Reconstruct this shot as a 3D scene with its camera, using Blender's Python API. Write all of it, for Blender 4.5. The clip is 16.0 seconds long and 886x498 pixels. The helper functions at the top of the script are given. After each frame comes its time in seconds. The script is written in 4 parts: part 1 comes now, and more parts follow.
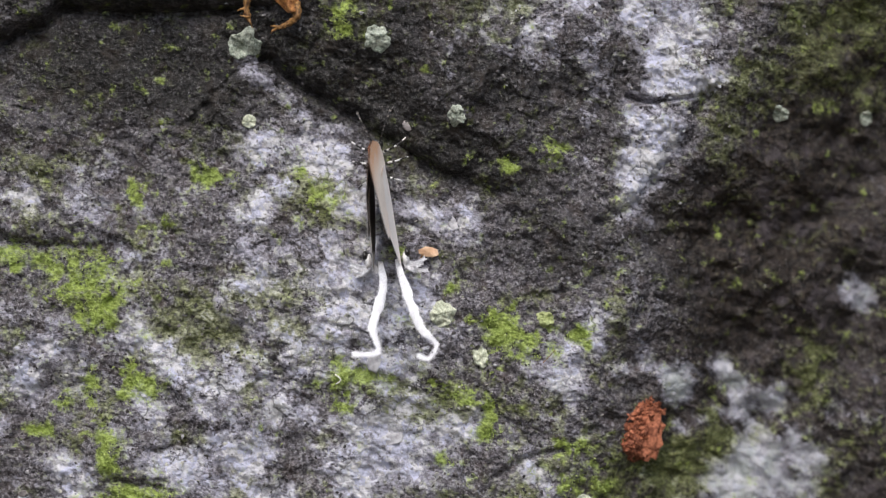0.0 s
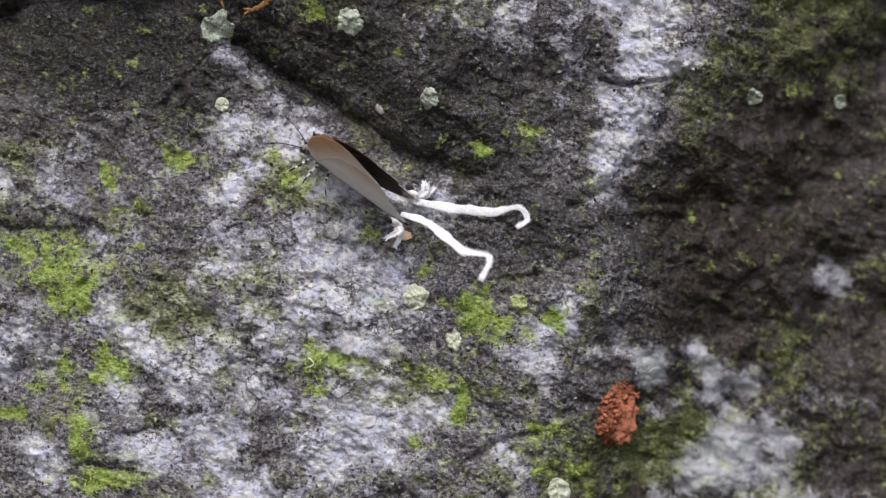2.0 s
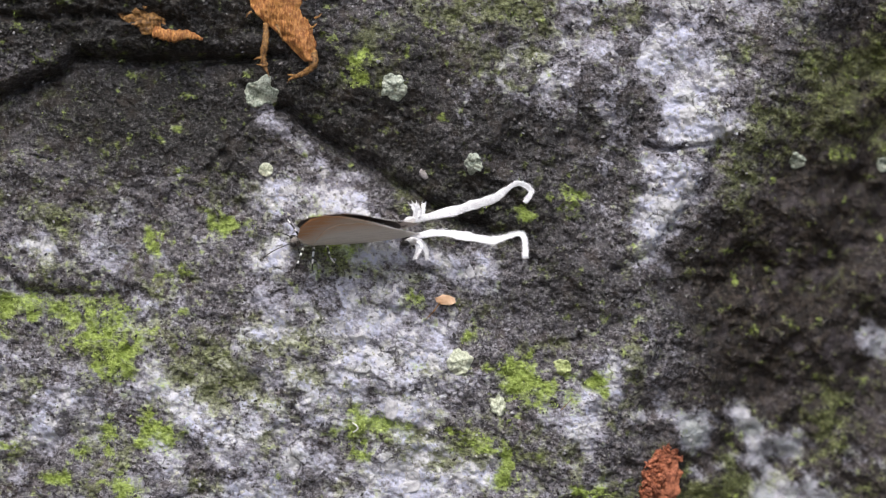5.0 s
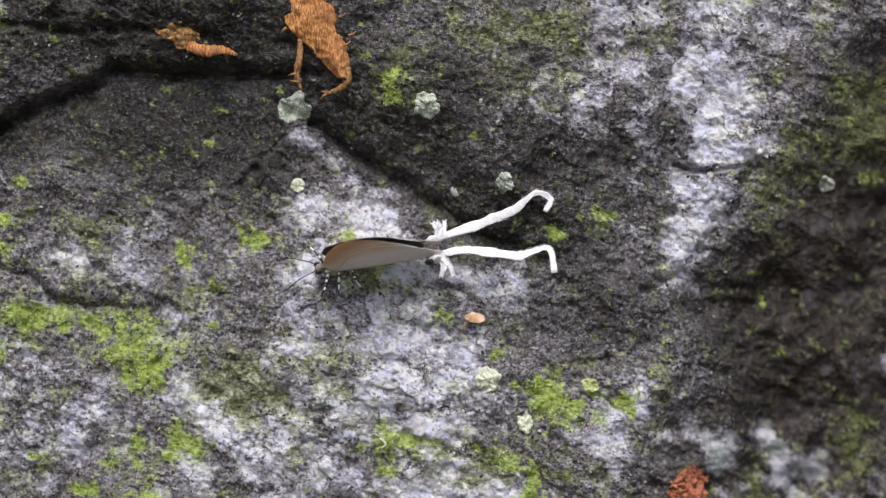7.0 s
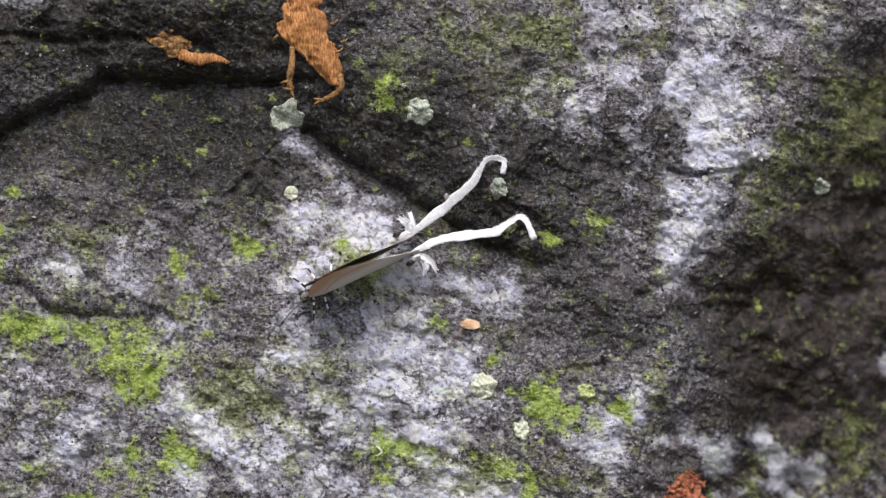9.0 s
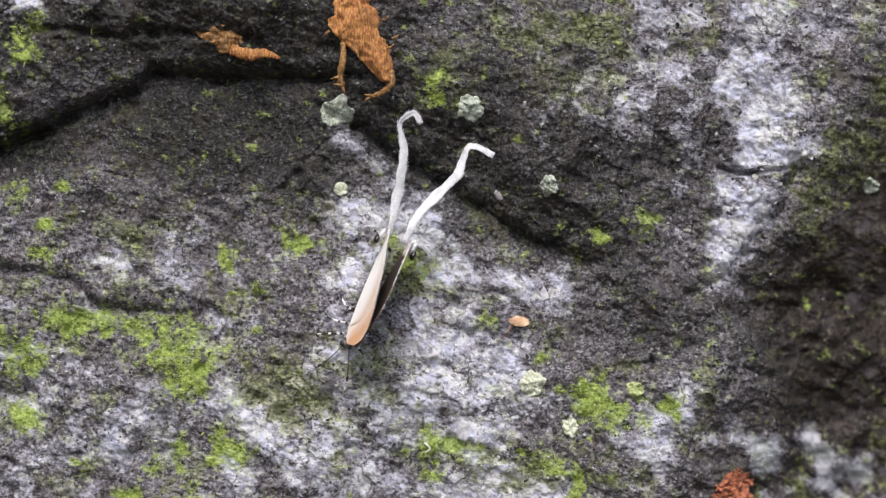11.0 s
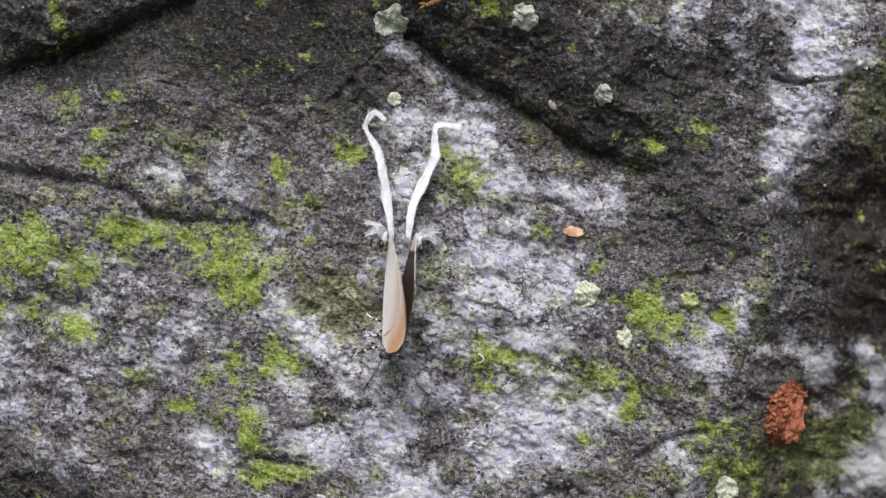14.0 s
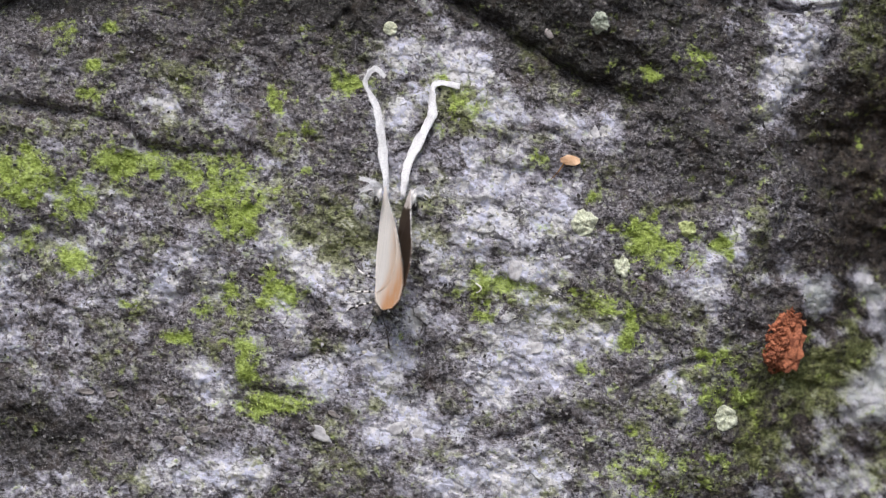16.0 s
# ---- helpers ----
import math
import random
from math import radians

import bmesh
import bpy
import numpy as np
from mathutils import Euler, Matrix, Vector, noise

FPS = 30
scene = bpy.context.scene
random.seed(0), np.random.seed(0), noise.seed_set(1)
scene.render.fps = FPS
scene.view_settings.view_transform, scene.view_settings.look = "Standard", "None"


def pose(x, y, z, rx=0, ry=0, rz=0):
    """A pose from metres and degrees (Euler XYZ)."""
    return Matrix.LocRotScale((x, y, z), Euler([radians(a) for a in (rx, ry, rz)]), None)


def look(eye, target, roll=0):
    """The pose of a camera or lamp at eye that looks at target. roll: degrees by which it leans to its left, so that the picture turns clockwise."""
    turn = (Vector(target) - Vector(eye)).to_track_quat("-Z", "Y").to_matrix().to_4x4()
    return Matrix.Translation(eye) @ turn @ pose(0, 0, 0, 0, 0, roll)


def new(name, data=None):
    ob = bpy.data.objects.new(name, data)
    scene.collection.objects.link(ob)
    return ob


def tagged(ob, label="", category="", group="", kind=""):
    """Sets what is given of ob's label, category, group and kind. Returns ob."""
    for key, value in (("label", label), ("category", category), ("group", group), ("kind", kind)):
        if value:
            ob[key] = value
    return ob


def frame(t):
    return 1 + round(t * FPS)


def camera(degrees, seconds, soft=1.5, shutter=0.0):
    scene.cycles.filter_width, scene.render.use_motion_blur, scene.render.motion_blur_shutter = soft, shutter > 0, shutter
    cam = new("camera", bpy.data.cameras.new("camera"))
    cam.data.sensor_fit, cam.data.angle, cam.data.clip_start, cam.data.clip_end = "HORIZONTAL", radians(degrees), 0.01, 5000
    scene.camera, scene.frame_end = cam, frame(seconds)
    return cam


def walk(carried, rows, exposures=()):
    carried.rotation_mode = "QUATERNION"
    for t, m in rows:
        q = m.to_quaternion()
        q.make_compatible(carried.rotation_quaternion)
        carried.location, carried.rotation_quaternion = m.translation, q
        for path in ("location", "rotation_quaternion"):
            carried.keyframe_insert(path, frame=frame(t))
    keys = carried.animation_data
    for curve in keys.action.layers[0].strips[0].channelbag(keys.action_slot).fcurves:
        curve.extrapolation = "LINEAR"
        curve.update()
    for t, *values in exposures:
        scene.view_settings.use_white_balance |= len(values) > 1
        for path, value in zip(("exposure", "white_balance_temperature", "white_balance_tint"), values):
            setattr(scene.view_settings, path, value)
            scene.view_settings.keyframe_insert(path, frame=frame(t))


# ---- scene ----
# The rock face stands upright across the y axis; the camera hovers in front of it.
EYE = 0.6                 # height of the studied face above the ground
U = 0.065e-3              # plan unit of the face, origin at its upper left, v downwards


def spot(u, v, out=0.0):
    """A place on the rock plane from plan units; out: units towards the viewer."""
    return Vector(((u - 784) * U, -out * U, EYE + (441 - v) * U))


cam = camera(16.0, 16.0, soft=1.2)
cam.data.dof.use_dof, cam.data.dof.focus_distance, cam.data.dof.aperture_fstop = True, 0.3606, 10.0
PATH = [
    (0.0, 0.00000, -0.36260, 0.00000, 0.0000, -0.0000, 0.000),
    (0.5, 0.00023, -0.36249, -0.00173, -0.0010, -0.0068, -0.171),
    (1.0, -0.00146, -0.36249, 0.00063, 0.0126, -0.0024, -0.167),
    (1.5, -0.00009, -0.36246, 0.00016, 0.0333, -0.0054, 0.009),
    (2.0, 0.00317, -0.36219, -0.00200, 0.0126, 0.0095, 0.018),
    (2.5, 0.00656, -0.36213, -0.00085, -0.0024, 0.0109, 0.438),
    (3.0, 0.00688, -0.36193, 0.00023, 0.0102, -0.0003, 0.362),
    (3.5, 0.00632, -0.36190, 0.00292, 0.0238, -0.0088, 0.425),
    (4.0, 0.00504, -0.36201, 0.00454, -0.0031, -0.0122, 0.503),
    (4.5, 0.00174, -0.36160, 0.00532, -0.0112, -0.0136, 0.521),
    (4.7, 0.00024, -0.36190, 0.00547, 0.0143, -0.0136, 0.386),
    (6.8, -0.00523, -0.36443, 0.00687, 0.0112, -0.0027, -0.783),
    (7.0, -0.00511, -0.36417, 0.00755, 0.0499, -0.0010, -0.754),
    (7.5, -0.00485, -0.36358, 0.00878, 0.0299, -0.0054, -0.791),
    (8.0, -0.00498, -0.36319, 0.00846, 0.0244, 0.0010, -0.480),
    (8.2, -0.00459, -0.36293, 0.00805, 0.0390, -0.0071, -0.151),
    (10.3, -0.00902, -0.36316, 0.00930, 0.0064, 0.0102, -0.773),
    (10.5, -0.01058, -0.36284, 0.00940, 0.0356, -0.0037, -0.864),
    (11.0, -0.01037, -0.36269, 0.00790, 0.0176, -0.0017, -0.560),
    (11.5, -0.01067, -0.36296, 0.00571, -0.0129, 0.0017, -0.391),
    (12.0, -0.01270, -0.36331, 0.00274, -0.0143, -0.0068, -0.837),
    (12.5, -0.01527, -0.36319, -0.00554, -0.0112, -0.0041, -1.110),
    (13.0, -0.01590, -0.36313, -0.00564, 0.0333, -0.0027, -0.914),
    (13.5, -0.01532, -0.36278, -0.00211, 0.0075, 0.0041, -0.664),
    (14.0, -0.01669, -0.36163, -0.00234, -0.0197, -0.0221, -0.551),
    (14.5, -0.01588, -0.36045, -0.00778, -0.0098, -0.0095, -0.201),
    (15.0, -0.01669, -0.36010, -0.01004, 0.0098, -0.0170, -0.260),
    (15.5, -0.01696, -0.36051, -0.01055, 0.0244, -0.0288, -0.272),
    (16.0, -0.01600, -0.36066, -0.01041, 0.0265, -0.0200, -0.255),
]
walk(cam, [(t, pose(x, y, EYE + z, 90 + pitch, roll, yaw)) for t, x, y, z, yaw, pitch, roll in PATH],
     [(0.0, 0.25), (2.5, 0.28), (4.5, 0.45), (7.0, 0.48), (12.5, 0.53), (13.5, 0.36), (14.5, 0.34), (16.0, 0.33)])

# ---- light: an overcast forest sky, brightest overhead ----
world = bpy.data.worlds.new("sky")
scene.world = world
world.use_nodes = True
wn = world.node_tree.nodes
sky = wn.new("ShaderNodeTexSky")
sky.sky_type, sky.sun_disc = "NISHITA", False
sky.sun_elevation, sky.sun_rotation = radians(52), radians(188)
sky.air_density, sky.dust_density = 1.0, 3.0
world.node_tree.links.new(sky.outputs[0], wn["Background"].inputs[0])
wn["Background"].inputs[1].default_value = 0.12
sun = new("sun", bpy.data.lights.new("sun", "SUN"))
sun.data.energy, sun.data.angle, sun.data.color = 2.2, radians(30), (1.0, 0.97, 0.93)
sun.matrix_world = look((-0.15, -1.0, 1.9), (0, 0, 0.6))

# ---- numeric noise for the relief and the growth of crusts ----


def lattice(ix, iy, seed):
    n = (ix.astype(np.int64) * 374761393 + iy.astype(np.int64) * 668265263 + seed * 974634721) & 0xFFFFFFFF
    n = ((n ^ (n >> 13)) * 1274126177) & 0xFFFFFFFF
    n = ((n ^ (n >> 16)) * 2246822519) & 0xFFFFFFFF
    return (n ^ (n >> 15)) / 4294967296.0


def grain(x, y, seed):
    """Gradient noise, about -0.7 to 0.7."""
    ix, iy = np.floor(x), np.floor(y)
    fx, fy = x - ix, y - iy
    wx, wy = fx * fx * fx * (fx * (fx * 6 - 15) + 10), fy * fy * fy * (fy * (fy * 6 - 15) + 10)
    corner = []
    for dx, dy in ((0, 0), (1, 0), (0, 1), (1, 1)):
        a = lattice(ix + dx, iy + dy, seed) * 2 * math.pi
        corner.append(np.cos(a) * (fx - dx) + np.sin(a) * (fy - dy))
    low = corner[0] + wx * (corner[1] - corner[0])
    high = corner[2] + wx * (corner[3] - corner[2])
    return low + wy * (high - low)


def fractal(x, y, size, octaves, seed, fall=0.5):
    out, amp = 0.0, 1.0
    for k in range(octaves):
        out = out + amp * grain(x / size + 17.3 * k, y / size - 9.1 * k, seed + k)
        size, amp = size / 2.03, amp * fall
    return out


def ease(a, b, x):
    t = np.clip((x - a) / (b - a), 0, 1)
    return t * t * (3 - 2 * t)


def line_distance(u, v, points):
    best = np.full(u.shape, 1e9)
    for (x0, y0), (x1, y1) in zip(points, points[1:]):
        dx, dy = x1 - x0, y1 - y0
        s = np.clip(((u - x0) * dx + (v - y0) * dy) / (dx * dx + dy * dy), 0, 1)
        best = np.minimum(best, np.hypot(u - x0 - s * dx, v - y0 - s * dy))
    return best


def along(x, points):
    return np.interp(x, [p[0] for p in points], [p[1] for p in points])


# ---- plan of the rock face, in plan units ----
BLOCK_EDGE = [(300, 25), (400, 75), (480, 110), (560, 172), (640, 218), (700, 258), (780, 308), (860, 340), (950, 352), (1080, 378)]
TOP_EDGE = [(-320, 200), (-156, 149), (-36, 94), (84, 40), (114, 16), (274, 25), (364, 20), (470, 15), (560, -20)]
LEDGE = [(-320, 335), (-150, 362), (-50, 374), (20, 427), (130, 438), (200, 446)]
RIGHT_EDGE = [(-190, 1500), (0, 1360), (100, 1295), (200, 1225), (280, 1195), (350, 1125), (390, 1085), (440, 1120), (520, 1150), (600, 1095),
              (680, 1065), (780, 1015), (850, 960), (1080, 900)]
SLAB_EDGE = [(-320, 260), (-120, 190), (0, 178), (120, 218), (250, 232), (340, 215), (385, 160), (430, 118), (480, 108)]
CRACKS = [  # points, half width, depth in mm
    (TOP_EDGE[:8], 8, 2.0),
    (BLOCK_EDGE[1:8], 9, 0.9),
    ([(-90, -58), (60, -48), (150, -56), (300, -40)], 9, 1.2),
    ([(340, 215), (385, 160), (430, 118), (490, 100)], 5, 0.55),
    ([(120, 215), (180, 228), (260, 228), (340, 215)], 5, 0.35),
    ([(1060, 398), (1125, 366), (1195, 278), (1255, 168)], 14, 1.1),
    ([(1112, 172), (1150, 182), (1200, 174), (1240, 168)], 4.5, 1.2),
    (LEDGE[:5], 6, 0.7),
    ([(595, 574), (620, 582), (645, 588)], 3, 0.5),
    ([(930, 522), (965, 524), (1000, 514)], 8, 0.8),
    ([(410, 452), (445, 445), (470, 428)], 2.5, 0.4),
    ([(705, 392), (745, 405), (775, 425)], 5, 0.6),
    ([(205, 850), (245, 858), (285, 868)], 7, 0.9),
    ([(560, 955), (640, 940), (700, 915), (760, 900)], 7, 0.9),
    ([(870, 850), (930, 815), (990, 800), (1060, 760)], 8, 0.8),
    ([(1150, 520), (1130, 560), (1080, 605), (1062, 680)], 9, 0.7),
    ([(20, 190), (60, 200), (95, 230)], 3, 0.4),
    ([(650, 455), (672, 485)], 9, 0.6),
]


def rock_out(u, v):
    """How far the rock stands out towards the viewer, in mm."""
    wu = u + 9 * fractal(u, v, 60, 3, 11)
    wv = v + 9 * fractal(u, v, 60, 3, 21)
    h = 1.8 * fractal(u, v, 420, 2, 31) + 1.2 * fractal(wu, wv, 130, 3, 41)
    streak = fractal(wu * 0.75 + wv * 0.55, wv * 1.3 - wu * 0.7, 52, 4, 51, 0.55)
    worn = 1 - 0.75 * ease(20, 260, wu - along(wv, RIGHT_EDGE))
    h = h + 0.60 * streak + worn * (0.24 * (0.45 - np.abs(fractal(wu, wv, 30, 3, 61))) + 0.20 * fractal(u, v, 9, 2, 71))
    # the block over the butterfly, with its steep lower side
    d = along(wu, BLOCK_EDGE) - wv
    strength = np.interp(wu, [360, 520, 820, 960, 1060], [0, 1, 1, 0.3, 0])
    h = h + strength * (1.3 * ease(-4, 34, d) + 2.6 * ease(16, 210, d))
    # the block along the top
    d = along(wu, TOP_EDGE) - wv
    strength = np.interp(wu, [300, 560], [1, 0])
    h = h + strength * (2.0 * ease(-4, 30, d) + 3.2 * ease(8, 150, d))
    # the smooth slab between them lies a little deeper
    slab = ease(-25, 15, along(wu, SLAB_EDGE) - wv) * ease(-10, 20, wv - along(wu, TOP_EDGE)) * ease(0, 40, 470 - wu)
    h = h * (1 - 0.55 * slab) - 0.35 * slab
    # ledge above the moss
    d = along(wu, LEDGE) - wv
    h = h + np.interp(wu, [120, 240], [0.9, 0]) * ease(-3, 26, d) * ease(230, 60, d)
    # the face that turns away
    d = wu - along(wv, RIGHT_EDGE)
    h = h - 2.4 * ease(-30, 110, d) - 7.0 * ease(40, 420, d) + 2.4 * ease(-20, 220, d) * fractal(wu, wv, 170, 3, 81)
    # a plate of quartz that juts out over its crack
    plate = ((wu - 1190) / 75) ** 2 + ((wv - 140) / 36) ** 2
    h = h + 0.4 * ease(1.15, 0.85, plate)
    for points, width, depth in CRACKS:
        d = line_distance(wu, wv, points)
        h = h - depth * np.exp(-(d / width) ** 2) * (0.75 + 0.6 * fractal(u, v, 35, 2, 91))
    pits = fractal(wu, wv, 55, 2, 101)
    return h - 0.5 * ease(0.32, 0.62, pits)


# patches: u, v, half length, half width, turn in degrees, strength
PALE = [
    (490, 160, 60, 26, 40, .8), (468, 258, 42, 38, 0, 1), (570, 275, 55, 45, 30, 1), (452, 370, 45, 26, -35, .9), (500, 335, 30, 20, 0, .7),
    (625, 350, 45, 30, 20, .7), (765, 372, 62, 34, 20, .8), (822, 390, 24, 40, -20, .8), (576, 488, 44, 38, 0, .8),
    (655, 480, 46, 34, -40, .9), (335, 662, 78, 30, 30, 1), (672, 640, 38, 26, 20, 1),
]
PALE_MIDDLE = [
    (455, 585, 90, 60, 10, .42), (455, 435, 60, 50, 0, .42), (560, 470, 90, 60, 20, .5), (600, 620, 150, 80, -10, .5), (690, 560, 90, 90, 0, .75),
    (700, 468, 30, 25, 0, .6), (631, 558, 52, 40, 20, .95), (591, 598, 42, 36, 0, .8), (461, 508, 52, 18, 0, .75), (702, 545, 40, 52, 0, .75),
    (742, 520, 42, 42, 30, .75), (560, 545, 40, 30, 0, .6), (640, 510, 130, 100, 20, .72),
]
PALE_CENTRE = [
    (700, 790, 110, 70, 0, .66), (651, 748, 42, 34, 0, .95), (721, 722, 36, 24, -20, .85),
    (641, 790, 32, 42, 0, .75), (681, 690, 24, 30, 0, .7), (486, 725, 22, 50, 15, .75), (405, 780, 30, 45, 20, .9), (240, 470, 40, 24, 0, .35),
]
PALE_LOW = [
    (440, 810, 34, 60, 25, 1), (700, 765, 50, 28, -25, 1), (805, 755, 50, 28, -20, .85), (1012, 650, 34, 44, 10, .8),
    (1052, 580, 26, 36, 0, .8), (320, 830, 45, 40, 0, .8), (620, 850, 45, 50, 0, .8), (950, 850, 36, 40, 0, .6), (115, 655, 45, 40, 0, .6),
    (260, 730, 22, 60, -30, .6), (110, 840, 40, 45, 0, .6),
]
PALE_LEFT = [
    (130, 355, 50, 30, 0, .5), (175, 280, 30, 24, 0, .5), (45, 345, 45, 28, 0, .45), (471, 912, 55, 42, 0, 1), (650, 1000, 130, 50, 0, .85),
    (130, 1000, 100, 40, 0, .85), (-185, 785, 80, 70, 0, .6), (-125, 830, 45, 60, 0, .6), (-190, 1025, 60, 40, 0, .7), (-110, 500, 50, 30, 0, .4),
    (250, 560, 30, 60, 0, .55), (570, 905, 60, 30, -30, .5), (-250, 640, 60, 60, 0, .5), (-60, 600, 120, 80, 0, .45), (70, 640, 80, 60, 0, .45), (-100, -110, 80, 18, -8, 1.0),
]
VEIN = [
    (1160, 20, 60, 55, 0, .9), (1185, 110, 50, 60, 20, 1.2), (1195, 150, 66, 26, -8, 1.35), (1158, 215, 54, 42, 20, 1.2), (1140, 290, 34, 75, 10, 1.15),
    (1175, -60, 42, 90, 0, .8), (1060, 110, 36, 110, 0, .66), (1030, 10, 50, 80, 0, .6), (930, 80, 80, 55, 20, .56), (1010, -70, 70, 70, 0, .55),
    (800, 90, 50, 45, 0, .5), (1320, -100, 80, 60, 0, .3),
]
PALE_RIGHT = [
    (1532, 528, 34, 44, 10, .75), (1133, 505, 36, 40, 0, .42), (1051, 597, 24, 34, 10, .8), (1013, 662, 30, 26, 0, .7), (1144, 630, 16, 22, -30, .8),
    (1100, 657, 18, 16, 0, .7), (1204, 685, 32, 32, 0, 1.0), (1305, 670, 22, 58, -25, .95), (1375, 710, 38, 30, 0, .8), (1210, 762, 18, 14, 0, .6),
    (1345, 842, 92, 52, -15, 1.15), (1290, 740, 50, 26, 0, .6), (1270, 790, 30, 20, 0, .4), (947, 850, 26, 24, 0, .6), (1250, 1000, 100, 60, 0, .6), (1450, 960, 100, 60, 0, .5),
]
MOSS = [
    (368, 316, 26, 17, 0, 1.1), (236, 340, 16, 20, 0, .9), (264, 402, 18, 12, 0, .8), (15, 450, 50, 26, 0, .9), (150, 492, 62, 55, 40, .85),
    (182, 542, 32, 44, 0, 1), (90, 470, 40, 30, 0, .8), (150, 577, 26, 11, 0, .8), (250, 682, 36, 26, 20, 1), (166, 680, 14, 28, 0, .9),
    (70, 765, 32, 13, 0, .8), (190, 800, 24, 44, 0, .9), (232, 874, 50, 20, 0, 1.1), (620, 668, 52, 24, 0, .95), (602, 716, 22, 15, 0, .8),
    (890, 592, 30, 42, 0, 1),
]
MOSS_LOW = [
    (936, 612, 26, 26, 0, .85), (1018, 592, 34, 22, 0, .85), (985, 625, 20, 22, 0, .8), (826, 705, 30, 20, 30, .8), (862, 752, 18, 44, 0, .85),
    (792, 816, 18, 12, 0, .9), (800, 508, 14, 16, 0, .7), (830, 566, 13, 12, 0, .7), (904, 296, 12, 10, 0, .8), (1010, 790, 32, 14, 0, .8),
    (1010, 855, 60, 40, 0, .5), (911, 985, 90, 50, 0, .5), (1050, 850, 40, 50, 0, .6), (790, 700, 40, 30, 0, .4),
]
MOSS_LEFT = [
    (-209, 482, 62, 50, 0, .95), (-119, 522, 34, 44, 0, .9), (-29, 452, 62, 26, 0, 1), (-119, 622, 34, 22, 30, 1), (61, 762, 30, 14, 0, .8),
    (-112, -40, 36, 40, 0, .62), (-150, 80, 22, 50, 0, .6), (604, 24, 26, 18, 0, .6), (614, 60, 18, 12, 0, .8), (-240, 560, 60, 60, 0, .6),
    (-80, 340, 40, 30, 0, .5), (-130, 230, 30, 30, 0, .5), (570, 345, 52, 34, 20, .55), (985, 270, 26, 18, 0, .6),
]
MOSS_DOTS = [
    (-129, 232, 18, 14, 0, .8), (-54, 217, 16, 12, 0, .8), (-84, 282, 14, 12, 0, .8), (236, 332, 16, 14, 0, .8), (276, 342, 14, 10, 0, .7),
    (291, 394, 14, 10, 0, .7), (111, 712, 16, 12, 0, .8), (151, 762, 14, 10, 0, .7), (591, 722, 18, 14, 0, .7), (711, 442, 20, 16, 0, .6),
    (806, 512, 14, 12, 0, .7), (460, 760, 14, 10, 0, .5), (540, 300, 16, 20, 0, .6), (300, 470, 22, 12, 0, .5), (-20, 700, 20, 14, 0, .6),
]
OLIVE = [
    (350, 580, 90, 60, 0, .7), (130, 135, 80, 45, 0, .45), (480, 590, 90, 50, 0, .4), (430, 520, 60, 40, 0, .4), (560, 340, 60, 50, 0, .7), (90, 290, 60, 50, 0, .5),
    (730, 300, 100, 40, 20, .4), (800, -40, 140, 70, 0, .6), (630, 30, 70, 60, 0, .6), (1430, 120, 130, 70, -30, .8), (1500, 40, 100, 70, -20, .95),
    (1450, 640, 30, 60, 0, .8), (1280, 240, 40, 40, 0, .6), (700, 690, 150, 50, 0, .4), (1150, 860, 160, 90, 0, .6),
]
DAMP_SHADE = [  # dark damp films, and shade painted on the undersides of the blocks
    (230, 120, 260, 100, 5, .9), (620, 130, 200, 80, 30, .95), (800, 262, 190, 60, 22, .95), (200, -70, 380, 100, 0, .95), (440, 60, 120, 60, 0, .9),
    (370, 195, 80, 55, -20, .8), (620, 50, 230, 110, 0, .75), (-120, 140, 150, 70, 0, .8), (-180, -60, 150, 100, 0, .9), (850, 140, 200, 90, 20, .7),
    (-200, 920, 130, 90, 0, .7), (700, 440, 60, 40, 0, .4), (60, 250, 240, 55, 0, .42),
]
# damp films that also paint in the dark of the face turning away
DAMP_SHADE_RIGHT = [
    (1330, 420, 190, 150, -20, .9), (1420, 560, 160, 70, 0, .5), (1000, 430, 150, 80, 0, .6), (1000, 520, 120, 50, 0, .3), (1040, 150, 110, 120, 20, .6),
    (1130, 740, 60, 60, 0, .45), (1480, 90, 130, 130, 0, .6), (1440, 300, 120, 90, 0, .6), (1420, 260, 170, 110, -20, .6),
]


def growth(u, v, *lists):
    wu = u + 14 * fractal(u, v, 45, 3, 111)
    wv = v + 14 * fractal(u, v, 45, 3, 121)
    out = np.zeros(u.shape)
    for patches in lists:
        for cu, cv, a, b, turn, strength in patches:
            c, s = math.cos(radians(turn)), math.sin(radians(turn))
            du, dv = wu - cu, wv - cv
            r = ((du * c + dv * s) / a) ** 2 + ((dv * c - du * s) / b) ** 2
            out = np.maximum(out, strength * np.exp(-0.6 * r))
    return out


def pale_field(u, v, damp_shade, turned):
    wu, wv = u + 10 * fractal(u, v, 30, 3, 171), v + 10 * fractal(u, v, 30, 3, 175)
    blotch = fractal(0.6 * wu + 0.5 * wv, 1.05 * wv - 0.95 * wu, 80, 6, 161, 0.78)
    return 0.95 * growth(u, v, PALE, PALE_MIDDLE, PALE_CENTRE, PALE_LOW, PALE_LEFT, VEIN, PALE_RIGHT) + 0.42 * blotch + 0.12 - 0.62 * damp_shade - 0.12 * turned


def moss_field(u, v):
    return growth(u, v, MOSS, MOSS_LOW, MOSS_LEFT, MOSS_DOTS) + 0.5 * fractal(u, v, 34, 4, 181, 0.65) + 0.04


# ---- materials ----


